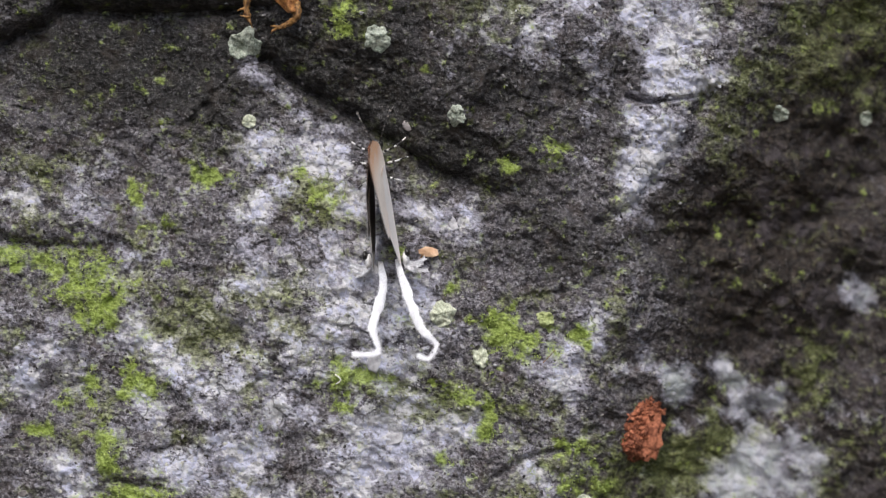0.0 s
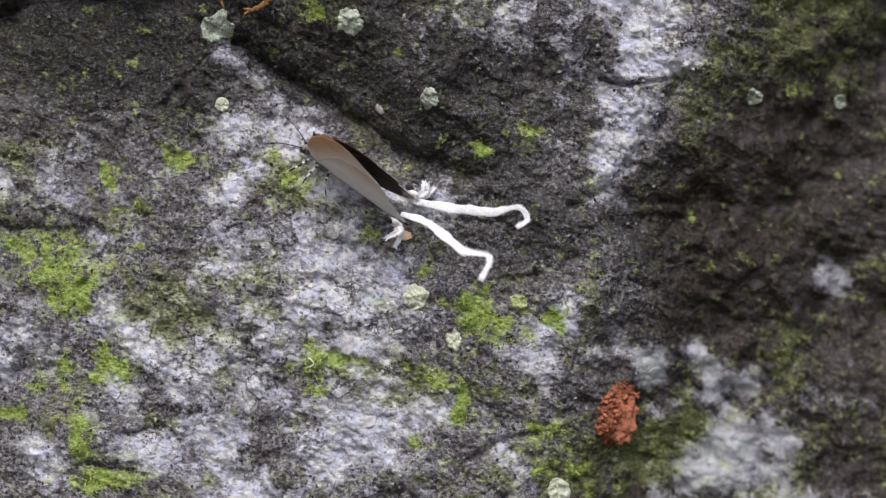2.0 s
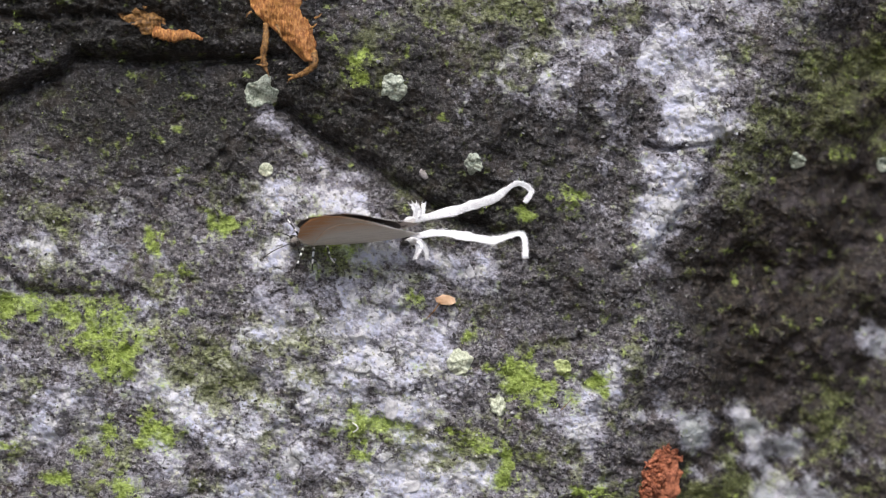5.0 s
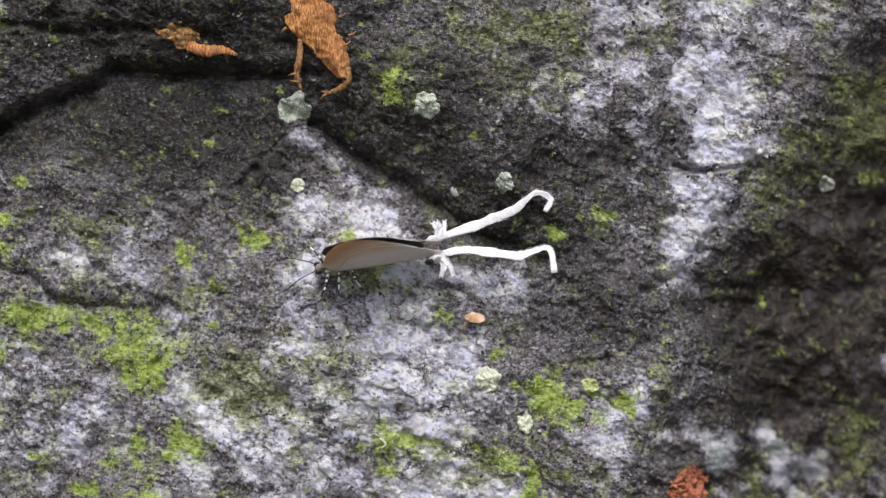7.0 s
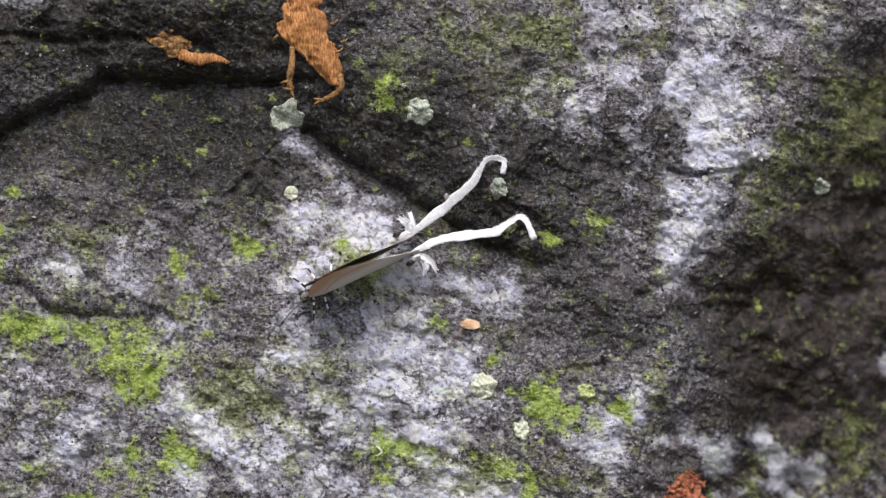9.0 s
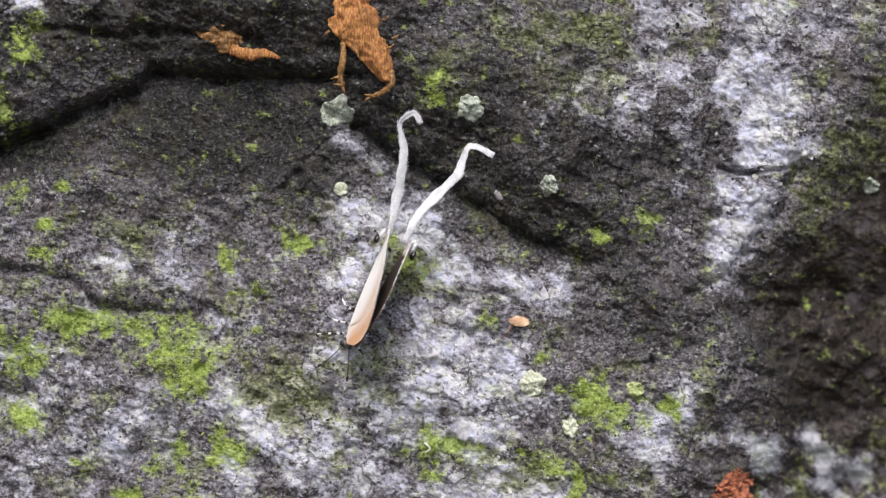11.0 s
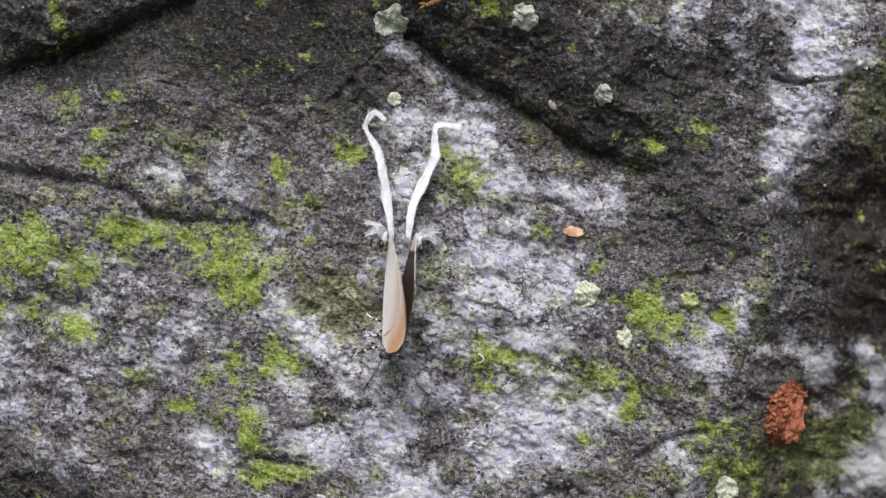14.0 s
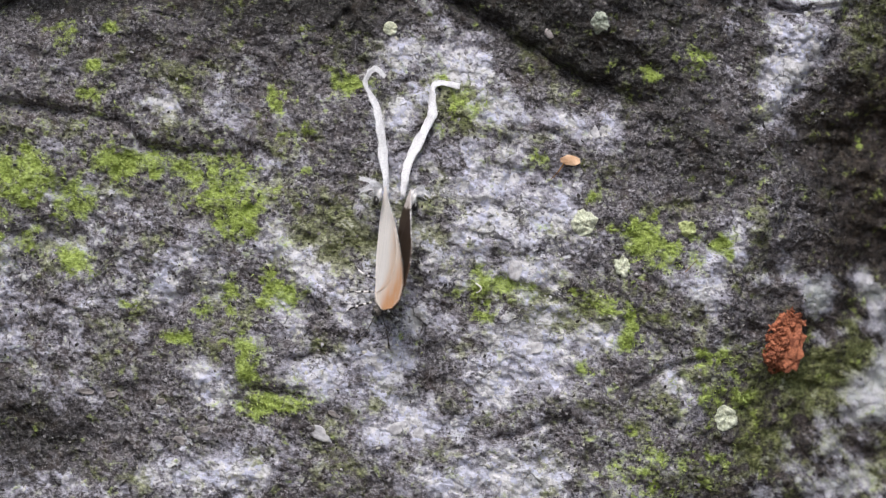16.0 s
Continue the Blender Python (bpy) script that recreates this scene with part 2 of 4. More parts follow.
class Nodes:
    """A short hand for node trees."""

    def __init__(self, name):
        self.mat = bpy.data.materials.new(name)
        self.mat.use_nodes = True
        self.tree = self.mat.node_tree
        self.bsdf = self.tree.nodes["Principled BSDF"]
        self.place = self.tree.nodes.new("ShaderNodeTexCoord").outputs["Object"]

    def put(self, socket, value):
        if isinstance(value, bpy.types.NodeSocket):
            self.tree.links.new(value, socket)
        elif isinstance(value, tuple) and len(value) == 3 and socket.type == "RGBA":
            socket.default_value = (*value, 1)
        else:
            socket.default_value = value

    def noise(self, size, detail=3, rough=0.55, stretch=None):
        n = self.tree.nodes.new("ShaderNodeTexNoise")
        n.inputs["Scale"].default_value, n.inputs["Detail"].default_value, n.inputs["Roughness"].default_value = 1 / size, detail, rough
        if stretch:
            m = self.tree.nodes.new("ShaderNodeMapping")
            m.inputs["Rotation"].default_value, m.inputs["Scale"].default_value = stretch
            self.put(m.inputs[0], self.place)
            self.put(n.inputs[0], m.outputs[0])
        else:
            self.put(n.inputs[0], self.place)
        return n.outputs[0]

    def cells(self, size):
        n = self.tree.nodes.new("ShaderNodeTexVoronoi")
        n.inputs["Scale"].default_value = 1 / size
        self.put(n.inputs[0], self.place)
        return n

    def sum(self, a, op, b, clamp=False):
        n = self.tree.nodes.new("ShaderNodeMath")
        n.operation, n.use_clamp = op, clamp
        self.put(n.inputs[0], a)
        self.put(n.inputs[1], b)
        return n.outputs[0]

    def band(self, x, low, high, to_low=0.0, to_high=1.0):
        n = self.tree.nodes.new("ShaderNodeMapRange")
        n.interpolation_type = "SMOOTHSTEP"
        for k, value in enumerate((x, low, high, to_low, to_high)):
            self.put(n.inputs[k], value)
        return n.outputs[0]

    def mix(self, factor, a, b):
        n = self.tree.nodes.new("ShaderNodeMix")
        n.data_type = "RGBA"
        self.put(n.inputs[0], factor)
        self.put(n.inputs[6], a)
        self.put(n.inputs[7], b)
        return n.outputs[2]

    def attribute(self, name):
        n = self.tree.nodes.new("ShaderNodeAttribute")
        n.attribute_name = name
        return n.outputs["Fac"]

    def relief(self, height, distance, strength=1.0, after=None):
        n = self.tree.nodes.new("ShaderNodeBump")
        n.inputs["Strength"].default_value, n.inputs["Distance"].default_value = strength, distance
        self.put(n.inputs["Height"], height)
        if after:
            self.put(n.inputs["Normal"], after)
        return n.outputs[0]

    def done(self, color, rough, normal=None, **more):
        self.put(self.bsdf.inputs["Base Color"], color)
        self.put(self.bsdf.inputs["Roughness"], rough)
        if normal:
            self.put(self.bsdf.inputs["Normal"], normal)
        for key, value in more.items():
            self.put(self.bsdf.inputs[key.replace("_", " ")], value)
        return self.mat


def rock_material():
    n = Nodes("lichen_crusted_rock")
    turned = n.attribute("turned")
    speck = n.noise(0.00042, 4, 0.66)
    needle = n.noise(0.00056, 3, 0.62, ((0, radians(35), 0), (1.0, 1.0, 2.6)))
    fine = n.sum(n.sum(speck, "MULTIPLY", 0.5), "ADD", n.sum(needle, "MULTIPLY", 0.5))
    mid, big, tint = n.noise(0.0008, 4, 0.65), n.noise(0.004, 4, 0.6), n.noise(0.0028, 4, 0.6)
    # place, bent a little, for the cells of the crust
    warped = n.tree.nodes.new("ShaderNodeVectorMath")
    warped.operation = "ADD"
    wob = n.tree.nodes.new("ShaderNodeTexNoise")
    wob.inputs["Scale"].default_value = 1 / 0.0009
    n.put(wob.inputs[0], n.place)
    shift = n.tree.nodes.new("ShaderNodeVectorMath")
    shift.operation = "SCALE"
    shift.inputs["Scale"].default_value = 0.0016
    n.put(shift.inputs[0], wob.outputs["Color"])
    n.put(warped.inputs[0], n.place)
    n.put(warped.inputs[1], shift.outputs[0])
    # short bright threads: small glints painted into the rock colour
    thread = n.tree.nodes.new("ShaderNodeTexNoise")
    thread.inputs["Scale"].default_value, thread.inputs["Detail"].default_value, thread.inputs["Distortion"].default_value = 1 / 0.00085, 1.5, 0.6
    n.put(thread.inputs[0], warped.outputs[0])
    glint = n.band(n.sum(n.sum(thread.outputs[0], "SUBTRACT", 0.5), "ABSOLUTE", 0.0), 0.0, 0.055, 1.0, 0.0)
    glint = n.sum(glint, "MULTIPLY", n.band(speck, 0.42, 0.54))
    # bare rock: dark, purplish brown, with pale mineral grains
    base = n.mix(n.band(fine, 0.38, 0.62), (0.022, 0.019, 0.022), (0.160, 0.147, 0.168))
    base = n.mix(n.band(n.sum(n.sum(mid, "ADD", fine), "MULTIPLY", 0.5), 0.48, 0.66), base, (0.27, 0.255, 0.26))
    base = n.mix(n.sum(n.band(tint, 0.48, 0.68), "MULTIPLY", 0.40), base, (0.082, 0.056, 0.044))
    base = n.mix(n.sum(glint, "MULTIPLY", 0.65), base, (0.44, 0.43, 0.46))
    plates = n.cells(0.0011)
    n.put(plates.inputs[0], warped.outputs[0])
    chance = n.tree.nodes.new("ShaderNodeSeparateColor")
    n.put(chance.inputs[0], plates.outputs["Color"])
    plate = n.sum(n.sum(chance.outputs[0], "SUBTRACT", 0.5), "MULTIPLY", 0.46)
    edge = n.sum(n.sum(n.sum(fine, "SUBTRACT", 0.5), "MULTIPLY", 0.75), "ADD", n.sum(n.sum(mid, "SUBTRACT", 0.5), "MULTIPLY", 1.3))
    edge = n.sum(edge, "ADD", plate)
    slabs, seams = n.cells(0.0030), n.cells(0.0030)
    seams.feature = "DISTANCE_TO_EDGE"
    n.put(slabs.inputs[0], warped.outputs[0])
    n.put(seams.inputs[0], warped.outputs[0])
    lot = n.tree.nodes.new("ShaderNodeSeparateColor")
    n.put(lot.inputs[0], slabs.outputs["Color"])
    smooth = n.band(lot.outputs[0], 0.15, 0.5)
    crack = n.sum(n.band(seams.outputs["Distance"], 0.01, 0.06, 1.0, 0.0), "MULTIPLY", n.band(big, 0.50, 0.60))
    # dark damp films, which also carry the painted shade below the blocks
    damp_shade = n.band(n.sum(n.attribute("damp_shade"), "ADD", n.sum(n.sum(mid, "SUBTRACT", 0.5), "MULTIPLY", 0.9)), 0.15, 0.75)
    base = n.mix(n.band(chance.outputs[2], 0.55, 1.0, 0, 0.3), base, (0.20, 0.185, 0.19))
    shade_film = n.mix(n.band(fine, 0.40, 0.70), (0.004, 0.0038, 0.003), (0.034, 0.031, 0.028))
    shade_film = n.mix(n.band(tint, 0.5, 0.68, 0, 0.5), shade_film, (0.044, 0.034, 0.026))
    shade_film = n.mix(n.band(n.sum(n.sum(mid, "ADD", fine), "MULTIPLY", 0.5), 0.56, 0.64), shade_film, (0.13, 0.125, 0.125))
    shade_film = n.mix(n.sum(glint, "MULTIPLY", 0.22), shade_film, (0.26, 0.25, 0.26))
    base = n.mix(n.sum(damp_shade, "MULTIPLY", 0.92), base, shade_film)
    # brown rock of the right face, its shade mixed into the colour
    shaded_brown = n.mix(n.band(n.sum(n.sum(mid, "ADD", fine), "MULTIPLY", 0.5), 0.4, 0.64), (0.007, 0.0055, 0.0045), (0.062, 0.046, 0.036))
    shaded_brown = n.mix(n.band(tint, 0.52, 0.68, 0, 0.7), shaded_brown, (0.060, 0.050, 0.058))
    base = n.mix(n.sum(turned, "MULTIPLY", 0.85), base, shaded_brown)
    # pale crust and quartz, over an olive film of algae
    calm = n.sum(n.sum(edge, "MULTIPLY", n.sum(1.0, "SUBTRACT", n.sum(smooth, "MULTIPLY", 0.45))), "ADD", n.sum(n.sum(lot.outputs[1], "SUBTRACT", 0.5), "MULTIPLY", 0.36))
    pale = n.sum(n.attribute("pale"), "ADD", n.sum(calm, "MULTIPLY", n.sum(1.0, "SUBTRACT", n.sum(turned, "MULTIPLY", 0.5))))
    grey = n.mix(n.band(fine, 0.36, 0.6), n.mix(smooth, (0.12, 0.112, 0.122), (0.26, 0.25, 0.285)), (0.40, 0.39, 0.475))
    grey = n.mix(n.sum(glint, "MULTIPLY", 0.5), grey, (0.58, 0.58, 0.64))
    white = n.mix(n.band(chance.outputs[1], 0.3, 0.8), (0.53, 0.54, 0.68), (0.63, 0.62, 0.65))
    white = n.mix(n.band(big, 0.50, 0.68), white, (0.62, 0.62, 0.63))
    white = n.mix(n.band(fine, 0.36, 0.47, 0.40, 0.0), white, n.mix(smooth, (0.16, 0.15, 0.155), (0.40, 0.39, 0.43)))
    crust = n.band(pale, 0.16, 0.62, 0, 0.85)
    base = n.mix(crust, base, grey)
    olive = n.sum(n.attribute("olive"), "ADD", n.sum(edge, "MULTIPLY", 0.8))
    green = n.mix(n.band(fine, 0.35, 0.65), (0.035, 0.041, 0.012), (0.21, 0.235, 0.085))
    green = n.mix(crust, green, n.mix(n.band(fine, 0.35, 0.6), (0.17, 0.185, 0.075), (0.42, 0.44, 0.27)))
    base = n.mix(n.sum(n.band(olive, 0.22, 0.80, 0, 0.80), "MULTIPLY", n.sum(1.0, "SUBTRACT", n.sum(damp_shade, "MULTIPLY", 0.5))), base, green)
    # pale patches on the turned face are dulled for the same shade
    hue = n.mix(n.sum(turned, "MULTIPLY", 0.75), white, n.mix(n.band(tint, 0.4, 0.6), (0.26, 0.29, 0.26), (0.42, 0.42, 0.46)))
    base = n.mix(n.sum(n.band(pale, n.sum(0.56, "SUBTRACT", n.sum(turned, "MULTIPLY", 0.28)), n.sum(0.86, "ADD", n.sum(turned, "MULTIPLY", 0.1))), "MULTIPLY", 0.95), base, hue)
    base = n.mix(n.sum(n.sum(crack, "MULTIPLY", 0.6), "MULTIPLY", n.sum(1.0, "SUBTRACT", turned)), base, (0.035, 0.030, 0.028))
    # moss ground
    moss = n.band(n.sum(n.attribute("moss"), "ADD", n.sum(edge, "MULTIPLY", 1.1)), 0.30, 1.0)
    base = n.mix(n.sum(moss, "MULTIPLY", 0.92), base, n.mix(n.band(fine, 0.36, 0.64), (0.15, 0.20, 0.030), (0.40, 0.51, 0.12)))
    rough = n.sum(n.band(n.sum(damp_shade, "SUBTRACT", n.sum(fine, "MULTIPLY", 0.5)), -0.3, 0.8, 0.52, 0.36), "SUBTRACT", n.band(speck, 0.54, 0.66, 0.0, 0.18))
    bump = n.relief(n.sum(n.sum(lot.outputs[2], "MULTIPLY", 0.6), "SUBTRACT", crack), 0.00016, 0.8)
    bump = n.relief(mid, 0.00042, 1.0, bump)
    bump = n.relief(n.sum(fine, "ADD", n.sum(glint, "MULTIPLY", 0.25)), 0.0002, 1.0, bump)
    return n.done(base, rough, bump, Specular_IOR_Level=n.band(speck, 0.54, 0.66, 0.2, 0.8))


ROCK = rock_material()


# ---- the boulder and the ground ----


def spread(start, stop, step, reach):
    """Positions that are close together from start to stop, and widen to reach beyond."""
    inner = np.arange(start, stop, step)
    steps, at, gap = [], 0.0, step
    while at < reach:
        gap *= 1.28
        at += gap
        steps.append(at)
    steps = np.array(steps)
    return np.concatenate([start - steps[::-1], inner, inner[-1] + steps])


def grid_mesh(name, x, y, z):
    rows, cols = x.shape
    mesh = bpy.data.meshes.new(name)
    index = np.arange(rows * cols).reshape(rows, cols)
    quads = np.stack([index[:-1, :-1], index[1:, :-1], index[1:, 1:], index[:-1, 1:]], -1).reshape(-1, 4)
    mesh.vertices.add(rows * cols)
    mesh.vertices.foreach_set("co", np.stack([x, y, z], -1).ravel().astype(np.float32))
    mesh.loops.add(quads.size)
    mesh.loops.foreach_set("vertex_index", quads.ravel().astype(np.int32))
    mesh.polygons.add(len(quads))
    mesh.polygons.foreach_set("loop_start", np.arange(0, quads.size, 4, dtype=np.int32))
    mesh.polygons.foreach_set("use_smooth", np.ones(len(quads), dtype=bool))
    mesh.update(calc_edges=True)
    return mesh


STEP = 2.6


def make_boulder():
    us, vs = spread(-310, 1730, STEP, 9000), spread(-200, 1090, STEP, 9600)
    u, v = np.meshgrid(us, vs)
    h = rock_out(u, v)
    # outside the studied face the boulder swells and rounds off
    du, dv = np.maximum(np.abs(u - 700) - 1100, 0) * U, np.maximum(np.abs(v - 441) - 700, 0) * U
    far = np.hypot(du, dv)
    h = h * (1 - ease(0.0, 0.15, far)) + 26 * ease(0.02, 0.3, far) * fractal(u, v, 2600, 4, 131)
    y = -h * 1e-3 + 0.55 * far * far + 0.9 * ease(0.42, 0.62, far) * (far - 0.42)
    x, z = (u - 784) * U, np.maximum(EYE + (441 - v) * U, -0.05)
    mesh = grid_mesh("boulder", x, y, z)
    inside = far < 0.03
    # mask of the right face, where shade is painted into the rock colour
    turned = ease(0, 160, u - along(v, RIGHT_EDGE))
    damp_shade = growth(u, v, DAMP_SHADE, DAMP_SHADE_RIGHT)
    blotch = fractal(u, v, 85, 5, 161, 0.68)
    pale = pale_field(u, v, damp_shade, turned)
    moss = moss_field(u, v)
    olive = growth(u, v, OLIVE) * 0.8 + 0.55 * fractal(u, v, 95, 5, 191, 0.75) + 0.25 - 0.02 * turned - 0.4 * damp_shade
    for name, field in (("pale", pale), ("moss", moss), ("olive", olive), ("damp_shade", damp_shade), ("turned", turned)):
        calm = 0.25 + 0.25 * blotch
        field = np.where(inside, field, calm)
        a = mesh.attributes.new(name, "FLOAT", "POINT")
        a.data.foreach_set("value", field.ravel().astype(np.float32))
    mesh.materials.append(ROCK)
    # close it behind
    bm = bmesh.new()
    bm.from_mesh(mesh)
    rim = [e for e in bm.edges if e.is_boundary]
    made = bmesh.ops.extrude_edge_only(bm, edges=rim)
    back = [g for g in made["geom"] if isinstance(g, bmesh.types.BMVert)]
    for vert in back:
        vert.co.y = 1.1
    bmesh.ops.holes_fill(bm, edges=[e for e in bm.edges if e.is_boundary], sides=0)
    bm.to_mesh(mesh)
    bm.free()
    return tagged(new("boulder", mesh), "dark lichen-crusted boulder with quartz veins and moss", "rock", kind="structure")


make_boulder()


def ground_material():
    n = Nodes("leaf_litter_soil")
    clump, fine = n.noise(0.06, 5, 0.65), n.noise(0.006, 4, 0.6)
    color = n.mix(n.band(clump, 0.35, 0.65), (0.035, 0.026, 0.018), (0.11, 0.085, 0.05))
    color = n.mix(n.band(fine, 0.5, 0.75, 0, 0.6), color, (0.07, 0.08, 0.025))
    return n.done(color, 0.9, n.relief(fine, 0.01, 0.8, n.relief(clump, 0.04, 0.8)))


def make_ground():
    xs = spread(-3, 3, 0.15, 900)
    x, y = np.meshgrid(xs, xs)
    z = 0.05 * fractal(x, y, 0.9, 4, 151) * ease(40, 2, np.hypot(x, y))
    mesh = grid_mesh("ground", x, -y, z)
    mesh.materials.append(ground_material())
    return tagged(new("ground", mesh), "bare forest soil with leaf litter", "ground", kind="structure")


make_ground()


# ---- building helpers ----


def part(name, bm, material, parent, label="", smooth=True):
    """Links a bmesh as one mesh object under a thing or a part."""
    mesh = bpy.data.meshes.new(name)
    for f in bm.faces:
        f.smooth = smooth
    bm.to_mesh(mesh)
    bm.free()
    for m in material if isinstance(material, (list, tuple)) else [material]:
        mesh.materials.append(m)
    ob = new(name, mesh)
    ob.parent = parent
    return tagged(ob, label)


def thing(name, m, label, category, group="", kind=""):
    ob = new(name)
    ob.empty_display_size = 0.002
    ob.matrix_basis = m
    return tagged(ob, label, category, group, kind)


def whole(name, bm, material, m, label, category, group="", kind="", smooth=True):
    ob = part(name, bm, material, None, "", smooth)
    ob.matrix_basis = m
    return tagged(ob, label, category, group, kind)


def smooth_line(points, count):
    """A curve through the points (Catmull-Rom)."""
    p = [Vector(q) for q in points]
    p = [p[0] * 2 - p[1]] + p + [p[-1] * 2 - p[-2]]
    out = []
    for k in range(count):
        s = k / (count - 1) * (len(p) - 3)
        i = min(int(s), len(p) - 4)
        t = s - i
        a, b, c, d = p[i:i + 4]
        out.append(0.5 * (2 * b + (c - a) * t + (2 * a - 5 * b + 4 * c - d) * t * t + (3 * b - a - 3 * c + d) * t ** 3))
    return out


def tube(bm, points, radii, sides=8, flat=1.0, up=(0, 0, 1), rag=0.0, seed=0, slot=0, twist=0.0):
    """A closed tube along a line, its section flattened towards up."""
    rnd = random.Random(seed)
    rings = []
    for k, p in enumerate(points):
        ahead = (points[min(k + 1, len(points) - 1)] - points[max(k - 1, 0)]).normalized()
        side = ahead.cross(Vector(up)).normalized()
        high = side.cross(ahead).normalized()
        turn = twist * noise.noise(Vector((k * 0.16, seed * 3.1, 2)))
        side, high = side * math.cos(turn) + high * math.sin(turn), high * math.cos(turn) - side * math.sin(turn)
        r = radii[k] if isinstance(radii, (list, tuple)) else radii
        ring = []
        for j in range(sides):
            a = 2 * math.pi * j / sides
            w = r * (1 + rag * rnd.uniform(-1, 1))
            ring.append(bm.verts.new(p + side * (w * math.cos(a)) + high * (w * flat * math.sin(a))))
        rings.append(ring)
    for lo, hi in zip(rings, rings[1:]):
        for j in range(sides):
            f = bm.faces.new((lo[j], lo[(j + 1) % sides], hi[(j + 1) % sides], hi[j]))
            f.material_index = slot
    bm.faces.new(rings[0][::-1]).material_index = slot
    bm.faces.new(rings[-1]).material_index = slot
    return rings


def blob(bm, center, radii, rings=10, sides=14, rough=0.0, seed=0):
    made = bmesh.ops.create_uvsphere(bm, u_segments=sides, v_segments=rings, radius=1)
    for v in made["verts"]:
        k = 1 + rough * noise.noise(v.co * 2.7 + Vector((seed, 0, 0)))
        v.co = Vector(center) + Vector([c * r * k for c, r in zip(v.co, radii)])
    return made["verts"]


def out_at(u, v):
    """Height of the rock at one place, in plan units."""
    return float(rock_out(np.array([float(u)]), np.array([float(v)]))[0]) * 1e-3 / U


FACE = Matrix(((1, 0, 0, 0), (0, 0, -1, 0), (0, 1, 0, 0), (0, 0, 0, 1)))  # x along the face, y up the face, z out of it


def on_face(u, v, turn=0.0, lift=0.0):
    """A pose on the rock: x turned in the face, z towards the viewer."""
    return Matrix.Translation(spot(u, v, out_at(u, v) + lift)) @ FACE @ pose(0, 0, 0, 0, 0, turn)


# ---- butterfly ----


def wing_material(name, tan, warm, fine=0.4):
    n = Nodes(name)
    w = n.attribute("warm")
    veins = n.noise(0.0006, 3, 0.5, ((0, radians(12), 0), (0.25, 1, 2.2)))
    scales = n.noise(0.00012, 2)
    color = n.mix(n.band(n.sum(w, "ADD", n.sum(n.sum(veins, "SUBTRACT", 0.5), "MULTIPLY", 0.5)), 0.15, 0.95), tan, warm)
    color = n.mix(n.band(veins, 0.40, 0.52, fine, 0), color, tuple(c * 0.62 for c in tan))
    color = n.mix(n.band(scales, 0.35, 0.6, 0.25, 0), color, tuple(c * 0.6 for c in tan))
    return n.done(color, 0.62, n.relief(scales, 0.00004, 0.6, n.relief(veins, 0.00008, 0.5)), Sheen_Weight=0.3)


UNDER_FORE = wing_material("tan_wing_scales", (0.84, 0.72, 0.63), (0.62, 0.26, 0.07), 0.32)
UNDER_HIND = wing_material("cream_wing_scales", (0.90, 0.84, 0.81), (0.66, 0.40, 0.23), 0.3)


def plain_material(name, dark, light, size, rough=0.6, depth=0.00004, **more):
    n = Nodes(name)
    a, b = n.noise(size, 4, 0.6), n.noise(size * 5, 3)
    color = n.mix(n.band(n.sum(n.sum(a, "MULTIPLY", 0.6), "ADD", n.sum(b, "MULTIPLY", 0.4)), 0.36, 0.64), dark, light)
    return n.done(color, rough, n.relief(a, depth, 0.8), **more)


def upper_material():
    n = Nodes("black_brown_wing_scales")
    p = n.band(n.sum(n.attribute("warm"), "ADD", n.sum(n.sum(n.noise(0.0009, 3), "SUBTRACT", 0.5), "MULTIPLY", 1.4)), 0.55, 0.8)
    a = n.noise(0.00015, 3)
    color = n.mix(a, (0.018, 0.011, 0.008), (0.065, 0.038, 0.025))
    return n.done(n.mix(p, color, (0.60, 0.54, 0.52)), 0.55, n.relief(a, 0.00004, 0.6))


UPPER = upper_material()
FRINGE = plain_material("white_fringe_hair", (0.62, 0.60, 0.60), (0.86, 0.85, 0.86), 0.0002, 0.7)
TAIL_WHITE = plain_material("white_tail_hair", (0.66, 0.65, 0.69), (0.90, 0.90, 0.93), 0.00018, 0.7, 0.00008, Sheen_Weight=0.4)
BLACK = plain_material("black_chitin", (0.008, 0.007, 0.007), (0.03, 0.026, 0.025), 0.0003, 0.3)
MARGIN = plain_material("dark_brown_wing_margin", (0.05, 0.022, 0.010), (0.16, 0.07, 0.03), 0.0002, 0.6)
DARK_FUR = plain_material("dark_head_fur", (0.03, 0.025, 0.022), (0.30, 0.27, 0.25), 0.0002, 0.8, 0.0001)
FUR = plain_material("grey_body_fur", (0.25, 0.22, 0.20), (0.66, 0.62, 0.58), 0.0002, 0.8, 0.0001)


